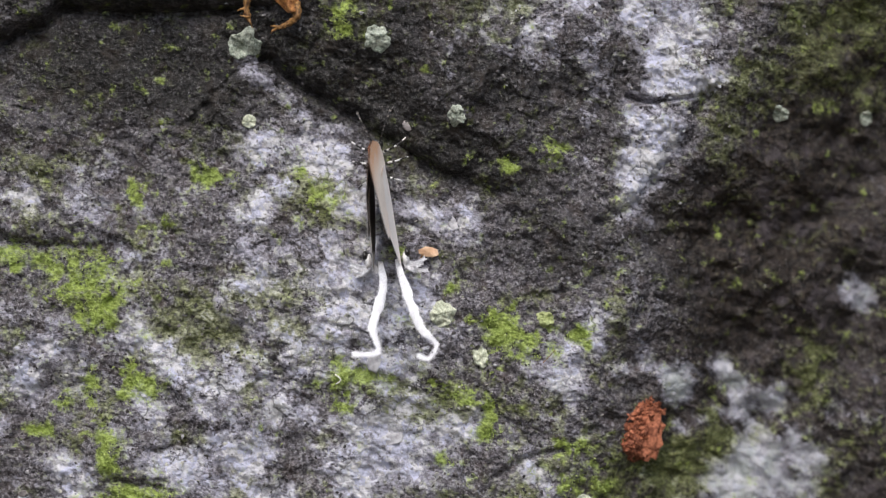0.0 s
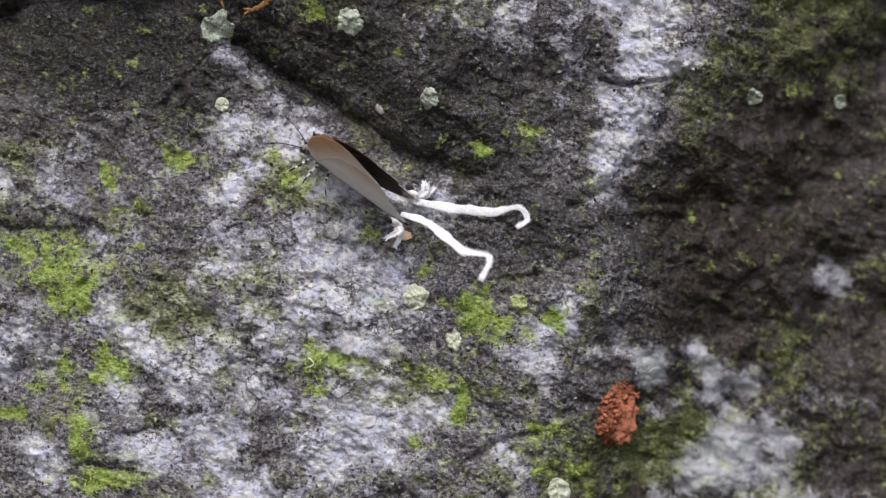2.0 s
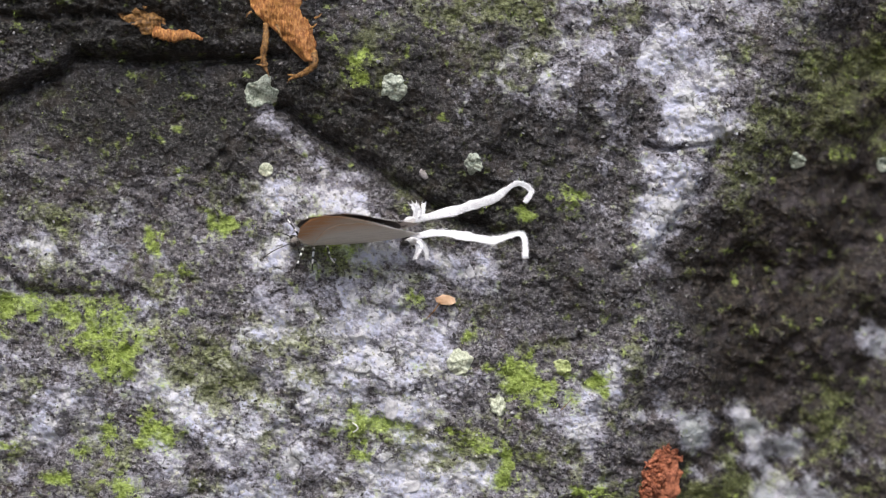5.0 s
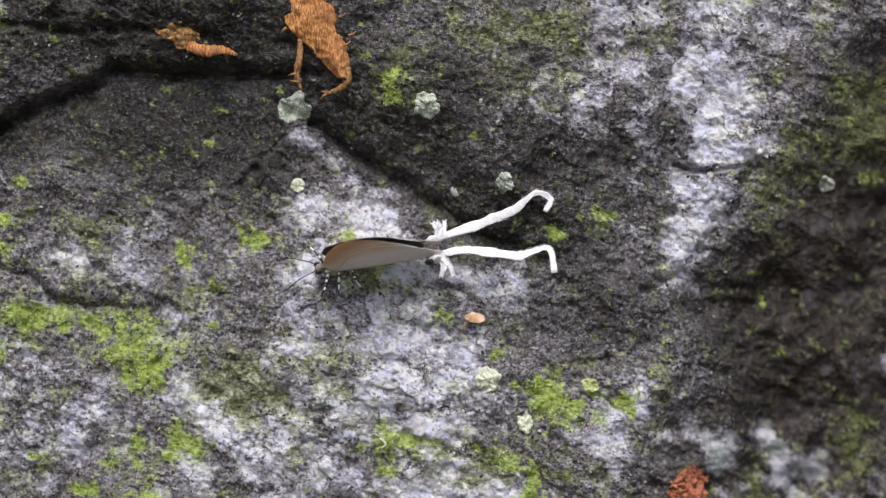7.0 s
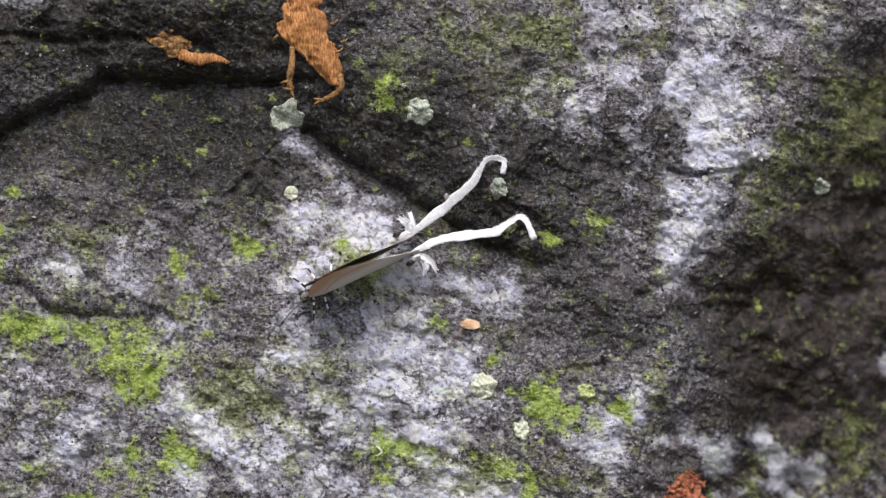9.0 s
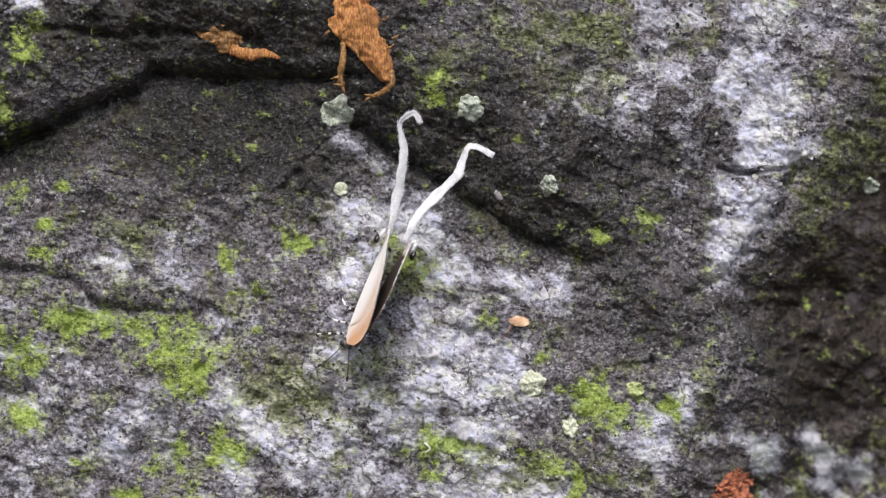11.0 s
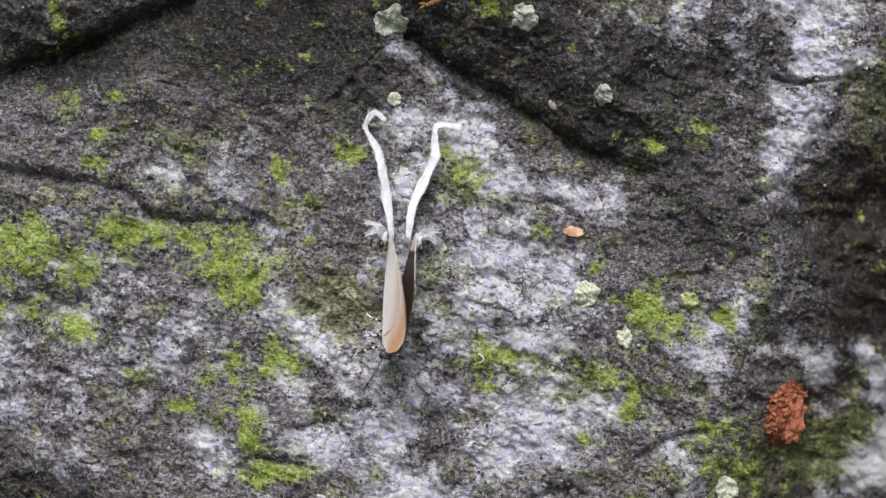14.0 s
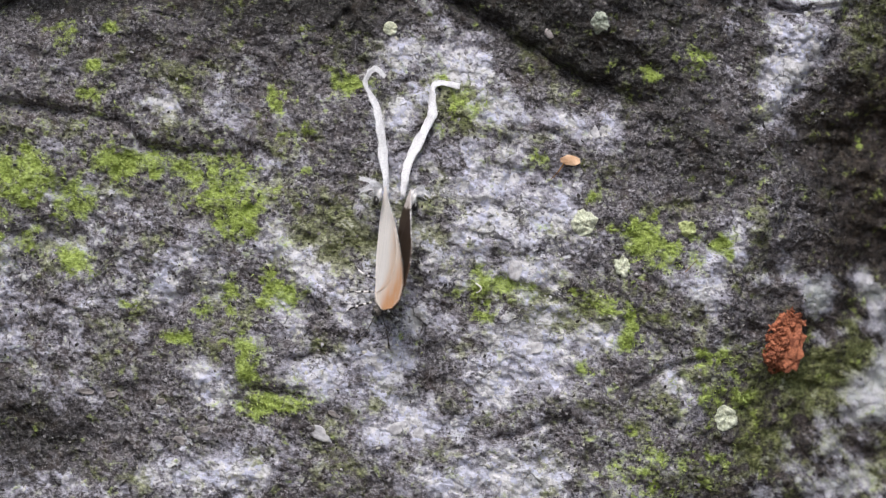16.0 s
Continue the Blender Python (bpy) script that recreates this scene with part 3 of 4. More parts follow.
def wing(name, parent, side, low, high, root_y, flare, warm_at, material, rim, label):
    """One wing as a thin double sheet: its outside, its inside and its fringe."""
    bm = bmesh.new()
    warm = bm.verts.layers.float.new("warm")
    x0, x1 = low[0][0], low[-1][0]
    nx, nz = 34, 12
    sheets = []
    for skin in (0.35, -0.35):
        sheet = []
        for i in range(nx + 1):
            s = i / nx
            s = 0.5 - 0.5 * math.cos(math.pi * s)
            x = x0 + (x1 - x0) * s
            zl, zh = float(along(x, low)), float(along(x, high))
            row = []
            for k in range(nz + 1):
                q = k / nz
                z = zl + (zh - zl) * q
                up, back = z / 130, max(0.0, min(1.0, (85 - x) / 200))
                y = root_y * (1 - 0.8 * min(up, 1.0)) + flare * back ** 2 * (0.45 + 0.55 * up) + 1.2 * math.sin(x * 0.045 + 2 * up) * up + 4 * math.sin(math.pi * min(up, 1.0)) * (1 - back)
                vert = bm.verts.new(Vector((x, side * (y + skin), z)) * U)
                vert[warm] = warm_at(x, z, q) if skin > 0 else max(0.0, min(1.0, (-62 - x) / 30)) * 0.9
                row.append(vert)
            sheet.append(row)
        sheets.append(sheet)
    for slot, sheet in enumerate(sheets):
        for i in range(nx):
            for k in range(nz):
                q = (sheet[i][k], sheet[i + 1][k], sheet[i + 1][k + 1], sheet[i][k + 1])
                f = bm.faces.new(q if (side < 0) == (slot == 0) else q[::-1])
                f.material_index = slot
    a, b = sheets
    ring = [(i, 0) for i in range(nx)] + [(nx, k) for k in range(nz)] + [(i, nz) for i in range(nx, 0, -1)] + [(0, k) for k in range(nz, 0, -1)]
    for (i, k), (j, m) in zip(ring, ring[1:] + ring[:1]):
        bm.faces.new((a[i][k], a[j][m], b[j][m], b[i][k])).material_index = rim if k == nz and i > nx // 3 else 2
    # a row of short hairs along the rear rim
    rnd = random.Random(hash(name) % 7 + side + 3)
    for i in range(0, nx // 2):
        for h in range(3):
            p = a[i][nz].co.lerp(a[i + 1][nz].co, rnd.random())
            tip = p + Vector((rnd.uniform(-5, -1), side * rnd.uniform(-1, 2), rnd.uniform(1, 4))) * U
            w = Vector((0.7, 0, 0.5)) * U
            f = bm.faces.new((bm.verts.new(p - w), bm.verts.new(p + w), bm.verts.new(tip)))
            f.material_index = 2
    return part(name, bm, [material, UPPER, FRINGE, MARGIN], parent, label)


FORE_LOW = [(-80, 50), (-50, 46), (-10, 34), (40, 22), (76, 26), (92, 44), (99, 66)]
FORE_HIGH = [(-80, 58), (-64, 76), (-42, 97), (-14, 121), (15, 136), (42, 140), (70, 131), (90, 108), (99, 76)]
HIND_LOW = [(-116, 33), (-100, 25), (-60, 16), (0, 14), (40, 20), (74, 32)]
HIND_HIGH = [(-116, 38), (-104, 46), (-80, 64), (-50, 86), (-15, 108), (20, 108), (50, 88), (66, 62), (74, 40)]


def fore_warm(x, z, q):
    return max(0.0, min(1.0, 1.6 * (q - 0.26) + 0.010 * (x - 50)))


def hind_warm(x, z, q):
    return max(0.0, min(1.0, 1.5 * (q - 0.42) * min(1.0, max(0.0, (x + 105) / 90))))


def tail(parent, name, points, widths, label, seed):
    """A soft white ribbon with ragged, hairy rims."""
    line = smooth_line([Vector(p) * U for p in points], 40)
    rad = [float(np.interp(k / 39, [w[0] for w in widths], [w[1] for w in widths])) * U for k in range(40)]
    for k in range(3, 37):
        line[k] = line[k] + Vector((0, 2.6 * noise.noise(Vector((k * 0.22, seed, 0))), 3 * noise.noise(Vector((k * 0.2, seed, 5))))) * U
        rad[k] *= 1 + 0.35 * noise.noise(Vector((k * 0.35, seed, 9)))
    bm = bmesh.new()
    tube(bm, line, rad, 12, 0.16, (0.1, 0.2 if seed % 2 else -0.2, 0.97), 0.16, seed, 0, 0.7)
    rnd = random.Random(seed)
    for k in range(1, 38):
        ahead = (line[k + 1] - line[k - 1]).normalized()
        side = ahead.cross(Vector((0, 0, 1))).normalized()
        for h in range(9):
            s = rnd.choice((-1, 1))
            p = line[k].lerp(line[k + 1], rnd.random()) + side * s * rad[k] * rnd.uniform(0.4, 0.95) + Vector((0, 0, rnd.uniform(-1, 2))) * U
            tip = p + (side * s * rnd.uniform(1, 3.6) + ahead * rnd.uniform(3, 8)) * U + Vector((0, 0, rnd.uniform(-1, 3))) * U
            w = ahead * 0.8 * U
            bm.faces.new((bm.verts.new(p - w), bm.verts.new(p + w), bm.verts.new(tip)))
    return part(name, bm, TAIL_WHITE, parent, label)


def leg(parent, root, knee, foot):
    line = smooth_line([Vector(p) * U for p in (root, knee, foot)], 13)
    bm = bmesh.new()
    rings = tube(bm, line, [2.3 * U - 0.09 * U * k for k in range(13)], 7)
    for f in bm.faces:
        d = (f.calc_center_median() - line[0]).length / U
        f.material_index = 1 if int(d / 7) % 2 == 1 and d > 8 else 0
    return part("leg", bm, [FRINGE, BLACK], parent, "white leg with black bands")


def antenna(parent, points):
    line = smooth_line([Vector(p) * U for p in points], 22)
    bm = bmesh.new()
    tube(bm, line, [(1.0 if k < 16 else 1.0 + 0.35 * (k - 15)) * U if k < 21 else 1.2 * U for k in range(22)], 6)
    for f in bm.faces:
        d = (f.calc_center_median() - line[0]).length / U
        f.material_index = 1 if int(d / 2.2) % 4 == 1 else 0
    return part("antenna", bm, [BLACK, DARK_FUR], parent, "thin black and white ringed antenna")


def make_butterfly():
    root = thing("butterfly", Matrix(), "small tan butterfly with folded wings and two long white tails", "butterfly")
    bm = bmesh.new()
    blob(bm, Vector((72, 0, 24)) * U, [c * U for c in (30, 9, 12)], 12, 16, 0.12, 1)
    part("thorax", bm, FUR, root, "grey furry thorax")
    bm = bmesh.new()
    blob(bm, Vector((0, 0, 20)) * U, [c * U for c in (55, 7, 8)], 14, 14, 0.08, 2)
    part("abdomen", bm, FUR, root, "pale grey abdomen")
    bm = bmesh.new()
    blob(bm, Vector((108, 0, 25)) * U, [c * U for c in (10, 10, 10)], 10, 14, 0.2, 3)
    head = part("head", bm, DARK_FUR, root, "small dark furry head")
    for s in (1, -1):
        bm = bmesh.new()
        blob(bm, Vector((112, s * 7.5, 27)) * U, [c * U for c in (6.5, 4.5, 7)], 10, 12)
        part("eye", bm, BLACK, head, "round black eye")
        antenna(head, [(110, s * 4, 30), (128, s * 12, 38), (152, s * 22, 38), (174, s * 32, 28)])
    legs, fores, hinds = [], [], []
    for s in (1, -1):
        for x, reach, ahead in ((96, 52, 26), (76, 50, 8), (52, 44, -16)):
            legs.append(leg(root, (x, s * 5, 18), (x + 0.4 * ahead, s * 0.6 * reach, 36), (x + ahead, s * reach, 11)))
    for s in (1, -1):
        fore = wing("forewing", root, s, FORE_LOW, FORE_HIGH, 10.6, 11, fore_warm, UNDER_FORE, 3, "tan forewing with an orange-brown front edge")
        hind = wing("hindwing", root, s, HIND_LOW, HIND_HIGH, 11.6, 11.4, hind_warm, UNDER_HIND, 0, "cream hindwing with a dark upper side")
        fores.append(fore)
        hinds.append(hind)
        bm = bmesh.new()
        blob(bm, Vector((-101, s * 26, 27)) * U, [c * U for c in (14, 6, 14)], 8, 14, 0.25, 6)
        part("white_lobe", bm, FRINGE, hind, "white furry lobe round the eye spot")
        bm = bmesh.new()
        blob(bm, Vector((-89, s * 31, 33)) * U, [c * U for c in (9, 5.5, 9)], 8, 12, 0.2, 5)
        part("eye_spot", bm, BLACK, hind, "black eye spot")
        for k, (a, b, c) in enumerate((((-108, s * 22, 24), (-122, s * 38, 26), (-126, s * 62, 20)), ((-108, s * 22, 32), (-118, s * 38, 38), (-112, s * 54, 40)), ((-106, s * 24, 26), (-112, s * 40, 28), (-104, s * 60, 24)))):
            tail(hind, "tail_lobe", (a, b, c), ((0, 2.5), (0.28, 4.2), (1, 1.8)), "short white tail lobe", 20 + k + s)
    tails = [tail(root, "long_tail", [(-98, -18, 30), (-154, -29, 34), (-205, -42, 38), (-256, -59, 42), (-286, -80, 46), (-308, -81, 48), (-322, -68, 48), (-310, -48, 46)],
         ((0, 4), (0.1, 7), (0.22, 9.5), (0.42, 8), (0.58, 4.2), (0.75, 5.4), (1, 4)), "long white hairy tail with a hooked tip", 3),
        tail(root, "long_tail", [(-100, 13, 30), (-149, 12, 34), (-198, 24, 38), (-241, 38, 42), (-260, 43, 44), (-289, 36, 46), (-308, 37, 48), (-315, 50, 48), (-315, 84, 46)],
         ((0, 4), (0.1, 7.5), (0.22, 9.5), (0.36, 7.6), (0.5, 8.4), (0.66, 5.2), (0.8, 5), (1, 5.6)), "long white hairy tail with a bent tip", 4)]
    root.scale = (0.975, 0.975, 0.975)
    return root, legs, tails, fores, hinds


BUTTERFLY, LEGS, TAILS, FORES, HINDS = make_butterfly()

# seconds, place on the face, heading (anticlockwise from the right), lean towards its right
FLIGHT = [
    (0.0, 675, 364, 94.8, -8), (0.7, 674, 348, 108.6, -5), (1.0, 679, 354, 116.8, 8), (1.5, 692, 355, 128.5, 12), (2.0, 686, 346, 146.5, 20),
    (2.5, 676, 344, 159.4, 27), (3.0, 659, 334, 167.4, 28), (3.5, 633, 324, 171.8, 27), (4.0, 617, 328, 178.2, 23), (4.5, 607, 326, 181.6, 21),
    (7.5, 584, 340, 190.4, 20), (8.2, 579, 344, 190.8, 16), (9.2, 555, 351, 211.0, 7), (10.3, 518, 361, 238.8, -8), (10.6, 516, 369, 242.8, -12), (11.0, 505, 391, 245.8, -13),
    (11.5, 494, 417, 244.1, -8), (12.0, 475, 448, 249.7, -13), (12.2, 471, 461, 254.3, -16), (12.5, 461, 482, 261.5, -22), (13.0, 453, 504, 262.6, -24),
    (13.5, 451, 527, 262.8, -18), (14.0, 448, 559, 263.7, -17), (14.5, 447, 584, 263.6, -16), (15.0, 444, 597, 263.2, -19), (16.0, 443, 607, 262.6, -21),
]


# seconds, and by how many degrees each tail swings, rises and rolls
TAIL_RIGHT = [
    (0.0, 3, 33, -4), (0.7, -1, 33, 4), (1.0, -3, 33, 4), (1.5, -2, 26, -7), (2.0, 3, 18, 6), (2.5, -3, 20, 15),
    (3.5, 2, 10, 14), (4.5, -6, 3, 5), (7.5, -5, 3, 6), (8.2, -4, 3, 4), (9.2, 0, 6, 0), (10.3, 4, 1, -3), (11.0, 2, -4, -3),
    (12.0, 4, -9, -3), (13.0, 4, -12, 0), (14.0, 2, -12, 1), (16.0, 0, -12, -2),
]
TAIL_LEFT = [
    (0.0, -8, 39, 15), (0.7, -4, 43, 12), (1.0, -5, 39, 11), (1.5, 6, 34, 10), (2.0, 4, 25, 8), (2.5, -2, 17, 14),
    (3.5, -5, 22, 21), (4.5, -3, 13, 15), (7.5, -2, 6, 6), (8.2, -3, 4, 5), (9.2, -1, 6, 5), (10.3, 1, 0, 4), (11.0, -1, -4, 4),
    (12.0, 0, -9, 3), (13.0, 2, -11, 1), (14.0, 0, -12, 2), (16.0, -1, -11, 2),
]
FORE_SWEEP = [(0.0, 22), (1.0, 22), (1.5, 17), (2.0, 9), (2.5, 4), (3.0, 0), (8.2, 0), (10.3, 3), (16.0, 3)]
WINGS_OPEN = [(0.0, 3), (1.5, 3), (2.5, 1.5), (3.0, -2), (8.2, -2.5), (10.3, 2), (16.0, 2.5)]
NOSE_DOWN = [(0.0, -2), (0.7, -5), (1.0, -1), (1.5, 2), (2.0, 5), (2.5, 9), (3.5, 2), (4.5, 3), (7.5, -0), (8.2, -0), (10.3, 2), (11.0, 7), (12.0, 6), (13.0, 1), (14.0, 3), (16.0, 3)]


def standing(t, u, v, heading, lean):
    c, s = math.cos(radians(heading)), math.sin(radians(heading))
    ground = max(out_at(u + 70 * c, v - 70 * s), out_at(u + 40 * c, v - 40 * s), out_at(u, v)) - 3
    turn = Matrix(((c, -s, 0, 0), (0, 0, -1, 0), (s, c, 0, 0), (0, 0, 0, 1)))
    side = 42 * U * math.sin(radians(lean))
    return Matrix.Translation(spot(u, v, ground)) @ turn @ pose(0, side, 0, lean, 0, 0) @ pose(0, 0, 0, 0, float(along(t, NOSE_DOWN)), 0)


# ---- loose things on the rock ----
def leaf_material():
    n = Nodes("rotten_orange_leaf")
    fibre, rot, fine = n.noise(0.0005, 4, 0.6, ((0, 0, radians(20)), (2.4, 0.7, 1.0))), n.noise(0.0022, 4, 0.6), n.noise(0.0002, 3)
    color = n.mix(n.band(fibre, 0.38, 0.62), (0.30, 0.100, 0.026), (0.66, 0.31, 0.095))
    color = n.mix(n.band(rot, 0.52, 0.70, 0, 0.55), color, (0.15, 0.045, 0.014))
    color = n.mix(n.band(fine, 0.58, 0.70, 0, 0.5), color, (0.72, 0.48, 0.24))
    return n.done(color, 0.6, n.relief(fine, 0.00015, 0.8, n.relief(fibre, 0.0004, 0.9)))


LEAF = leaf_material()
STRAW = plain_material("brown_dry_husk", (0.07, 0.028, 0.008), (0.44, 0.23, 0.07), 0.0003, 0.5, 0.0003)
CRUMB = plain_material("red_brown_rotten_wood", (0.12, 0.030, 0.014), (0.52, 0.19, 0.10), 0.0004, 0.85, 0.0002)
LICHEN = plain_material("pale_green_lichen", (0.34, 0.37, 0.26), (0.74, 0.76, 0.62), 0.00022, 0.85, 0.0002)
LICHEN_GREY = plain_material("grey_green_lichen", (0.14, 0.17, 0.13), (0.60, 0.64, 0.55), 0.00025, 0.85, 0.0002)
LICHEN_YELLOW = plain_material("yellow_green_lichen", (0.22, 0.26, 0.09), (0.55, 0.60, 0.30), 0.0003, 0.85, 0.0002)
PEBBLE = plain_material("pale_grit", (0.20, 0.18, 0.18), (0.42, 0.38, 0.39), 0.0003, 0.5)


def crumpled(rows, wave, seed, thick=2.0, rough=1.0):
    """A crumpled sheet between two rims; rows of (y, left, right) in units."""
    bm = bmesh.new()
    sheets = []
    n, m = 40, 18
    ys = [r[0] for r in rows]
    for skin in (0, -thick):
        sheet = []
        for i in range(n + 1):
            y = ys[0] + (ys[-1] - ys[0]) * i / n
            a, b = np.interp(y, ys, [r[1] for r in rows]), np.interp(y, ys, [r[2] for r in rows])
            row = []
            for k in range(m + 1):
                q = k / m
                rag = 5 * rough * noise.noise(Vector((y * 0.08, 3 * (q > 0.5), seed)))
                x = a + (b - a) * q + rag * (abs(q - 0.5) * 2) ** 3
                z = wave * math.sin(math.pi * q) + rough * (9 * noise.noise(Vector((x, y, seed * 9)) * 0.035) + 6 * noise.noise(Vector((x, y, seed)) * 0.11) + 3 * noise.noise(Vector((x, y, seed)) * 0.3)) + 4
                row.append(bm.verts.new(Vector((x, y, max(z, 1) + skin)) * U))
            sheet.append(row)
        sheets.append(sheet)
    a, b = sheets
    for i in range(n):
        for k in range(m):
            bm.faces.new((a[i][k], a[i][k + 1], a[i + 1][k + 1], a[i + 1][k]))
            bm.faces.new((b[i][k], b[i + 1][k], b[i + 1][k + 1], b[i][k + 1]))
    ring = [(i, 0) for i in range(n)] + [(n, k) for k in range(m)] + [(i, m) for i in range(n, 0, -1)] + [(0, k) for k in range(m, 0, -1)]
    for (i, k), (j, l) in zip(ring, ring[1:] + ring[:1]):
        bm.faces.new((a[i][k], b[i][k], b[j][l], a[j][l]))
    bmesh.ops.recalc_face_normals(bm, faces=bm.faces)
    return bm


def strip(points, radii, seed, flat=0.45, rag=0.17):
    bm = bmesh.new()
    line = smooth_line([Vector(p) * U for p in points], 24)
    rad = [float(np.interp(k / 23, [w[0] for w in radii], [w[1] for w in radii])) * U for k in range(24)]
    tube(bm, line, rad, 8, flat, (0, 0, 1), rag, seed)
    return bm


def make_debris():
    leaf = thing("dead_leaf", on_face(482, -50, 0, 5), "curled rotten orange-brown leaf stuck under a rock ledge", "leaf")
    part("blade", crumpled([(-78, 30, 48), (-55, 8, 52), (-30, -14, 46), (-8, -42, 38), (20, -64, 28), (50, -66, 20), (75, -58, 16), (95, -40, 0)], 16, 1), LEAF, leaf)
    part("stalk", strip([(-36, -10, 8), (-38, -45, 12), (-42, -70, 8), (-38, -92, 5)], ((0, 5), (0.3, 5), (0.5, 7), (0.7, 5), (0.85, 7), (1, 3)), 2, 0.45, 0.3), STRAW, leaf, "frayed brown stalk")
    part("torn_strip", strip([(42, -60, 8), (46, -82, 14), (34, -96, 10), (18, -102, 5), (8, -106, 3)], ((0, 10), (0.35, 6.5), (0.7, 4), (1, 1.6)), 3, 0.45, 0.25), STRAW, leaf, "torn curling strip")
    for k, (x, y, dx, dy) in enumerate(((-42, -70, -16, -4), (-40, -84, -14, 2), (-38, -90, 6, -14), (-36, -50, -12, -6), (14, -102, -14, 2), (10, -106, -10, -8), (40, -20, 12, 10), (48, -2, 12, 8), (30, 30, 12, 8), (-62, 10, -10, -10))):
        part("fibre", strip([(x, y, 8), (x + 0.6 * dx, y + 0.4 * dy, 10), (x + dx, y + dy, 4)], ((0, 2.6), (1, 0.8)), 30 + k), STRAW, leaf, "frayed brown fibre")
    part("thread", strip([(-18, -10, 10), (-12, -30, 14), (-6, -42, 10)], ((0, 3), (1, 1.5)), 4), STRAW, leaf)
    husk = thing("dry_husk", on_face(248, -38, 0, 4), "torn yellow-brown dry husk on dark rock", "debris")
    part("blade", crumpled([(-18, -20, 14), (-6, -28, 22), (10, -56, 20), (22, -66, 6), (32, -40, 10), (48, -10, 14), (62, -8, 8)], 8, 2), STRAW, husk)
    part("stalk", strip([(12, 40, 8), (16, 70, 10), (14, 110, 8)], ((0, 9), (0.5, 12), (1, 10)), 11), plain_material("pale_dry_stalk", (0.22, 0.15, 0.07), (0.62, 0.50, 0.30), 0.0004), husk, "pale dry stalk")
    part("splinter", strip([(0, -12, 8), (30, -20, 12), (60, -18, 8), (86, -26, 5)], ((0, 10), (0.4, 11), (0.8, 6), (1, 2)), 5), LEAF, husk, "orange-brown splinter")
    chip = thing("leaf_chip", on_face(757, 447, 25, 2), "tiny pale orange chip of leaf", "debris")
    part("blade", crumpled([(-12, 4, 16), (-4, -8, 18), (4, -15, 12), (11, -14, 2)], 2, 3, 1.2, 0.25), plain_material("pale_orange_chip", (0.56, 0.33, 0.19), (0.74, 0.50, 0.33), 0.0008), chip)
    part("stalk", strip([(-10, 0, 2), (-28, -10, 3), (-44, -16, 2)], ((0, 1.4), (1, 0.7)), 6), STRAW, chip)
    whole("thread", strip([(-7, 9, 2), (0, 4, 4), (3, -1, 5), (-2, -6, 4), (-6, -8, 2)], ((0, 1.3), (1, 0.9)), 7, 1, 0.1), FRINGE, on_face(600, 672), "tiny pale curled thread on moss", "thread")
    whole("stem_bit", strip([(-12, -9, 2), (0, 0, 5), (14, 10, 3)], ((0, 0.8), (1, 0.6)), 8, 1, 0.1), STRAW, on_face(970, 632, 10), "thin brown stem lying over moss", "stem")
    bm = bmesh.new()
    blob(bm, Vector((0, 0, 3)) * U, [c * U for c in (7, 5, 4)], 8, 10, 0.3, 7)
    whole("grit", bm, PEBBLE, on_face(-40, 402), "tiny white grain of grit", "grit")
    bm = bmesh.new()
    blob(bm, Vector((0, 0, 0)) * U, [c * U for c in (11, 8, 3.5)], 8, 10, 0.4, 9)
    whole("grit", bm, PEBBLE, on_face(722, 224, -40), "small pinkish-white grain in dark rock", "grit")


def make_wood_crumble():
    pile = thing("rotten_wood", on_face(1140, 770, 0, 0), "clump of crumbled red-brown rotten wood", "wood")
    rnd = random.Random(5)
    core = bmesh.new()
    blob(core, Vector((4, 2, 0)) * U, [c * U for c in (30, 48, 8)], 24, 32, 0.5, 4)
    part("core", core, CRUMB, pile, smooth=False)
    meshes = []
    for k in range(6):
        bm = bmesh.new()
        blob(bm, (0, 0, 0), [U * c for c in (rnd.uniform(3, 6), rnd.uniform(7, 13), rnd.uniform(2.5, 5))], 6, 8, 1.6, k * 3)
        meshes.append(part("crumb", bm, CRUMB, pile, smooth=False))
    first = meshes[:]
    for k in range(270):
        a, r = rnd.uniform(0, 2 * math.pi), math.sqrt(rnd.random())
        x, y = 34 * r * math.cos(a), 52 * r * math.sin(a)
        x += 0.16 * y
        if x > 0 and y > 26:
            x, y = x + 8, y + 8
        if k < 6:
            ob = first[k]
        else:
            ob = new("crumb", first[k % 6].data)
            ob.parent = pile
        lift = out_at(1140 + x, 770 - y) - out_at(1140, 770) + rnd.uniform(0, 14) * (1.15 - r)
        ob.matrix_basis = pose(x * U, y * U, lift * U, rnd.uniform(-60, 60), rnd.uniform(-60, 60), rnd.uniform(0, 180)) @ Matrix.Scale(rnd.uniform(0.45, 0.85), 4)


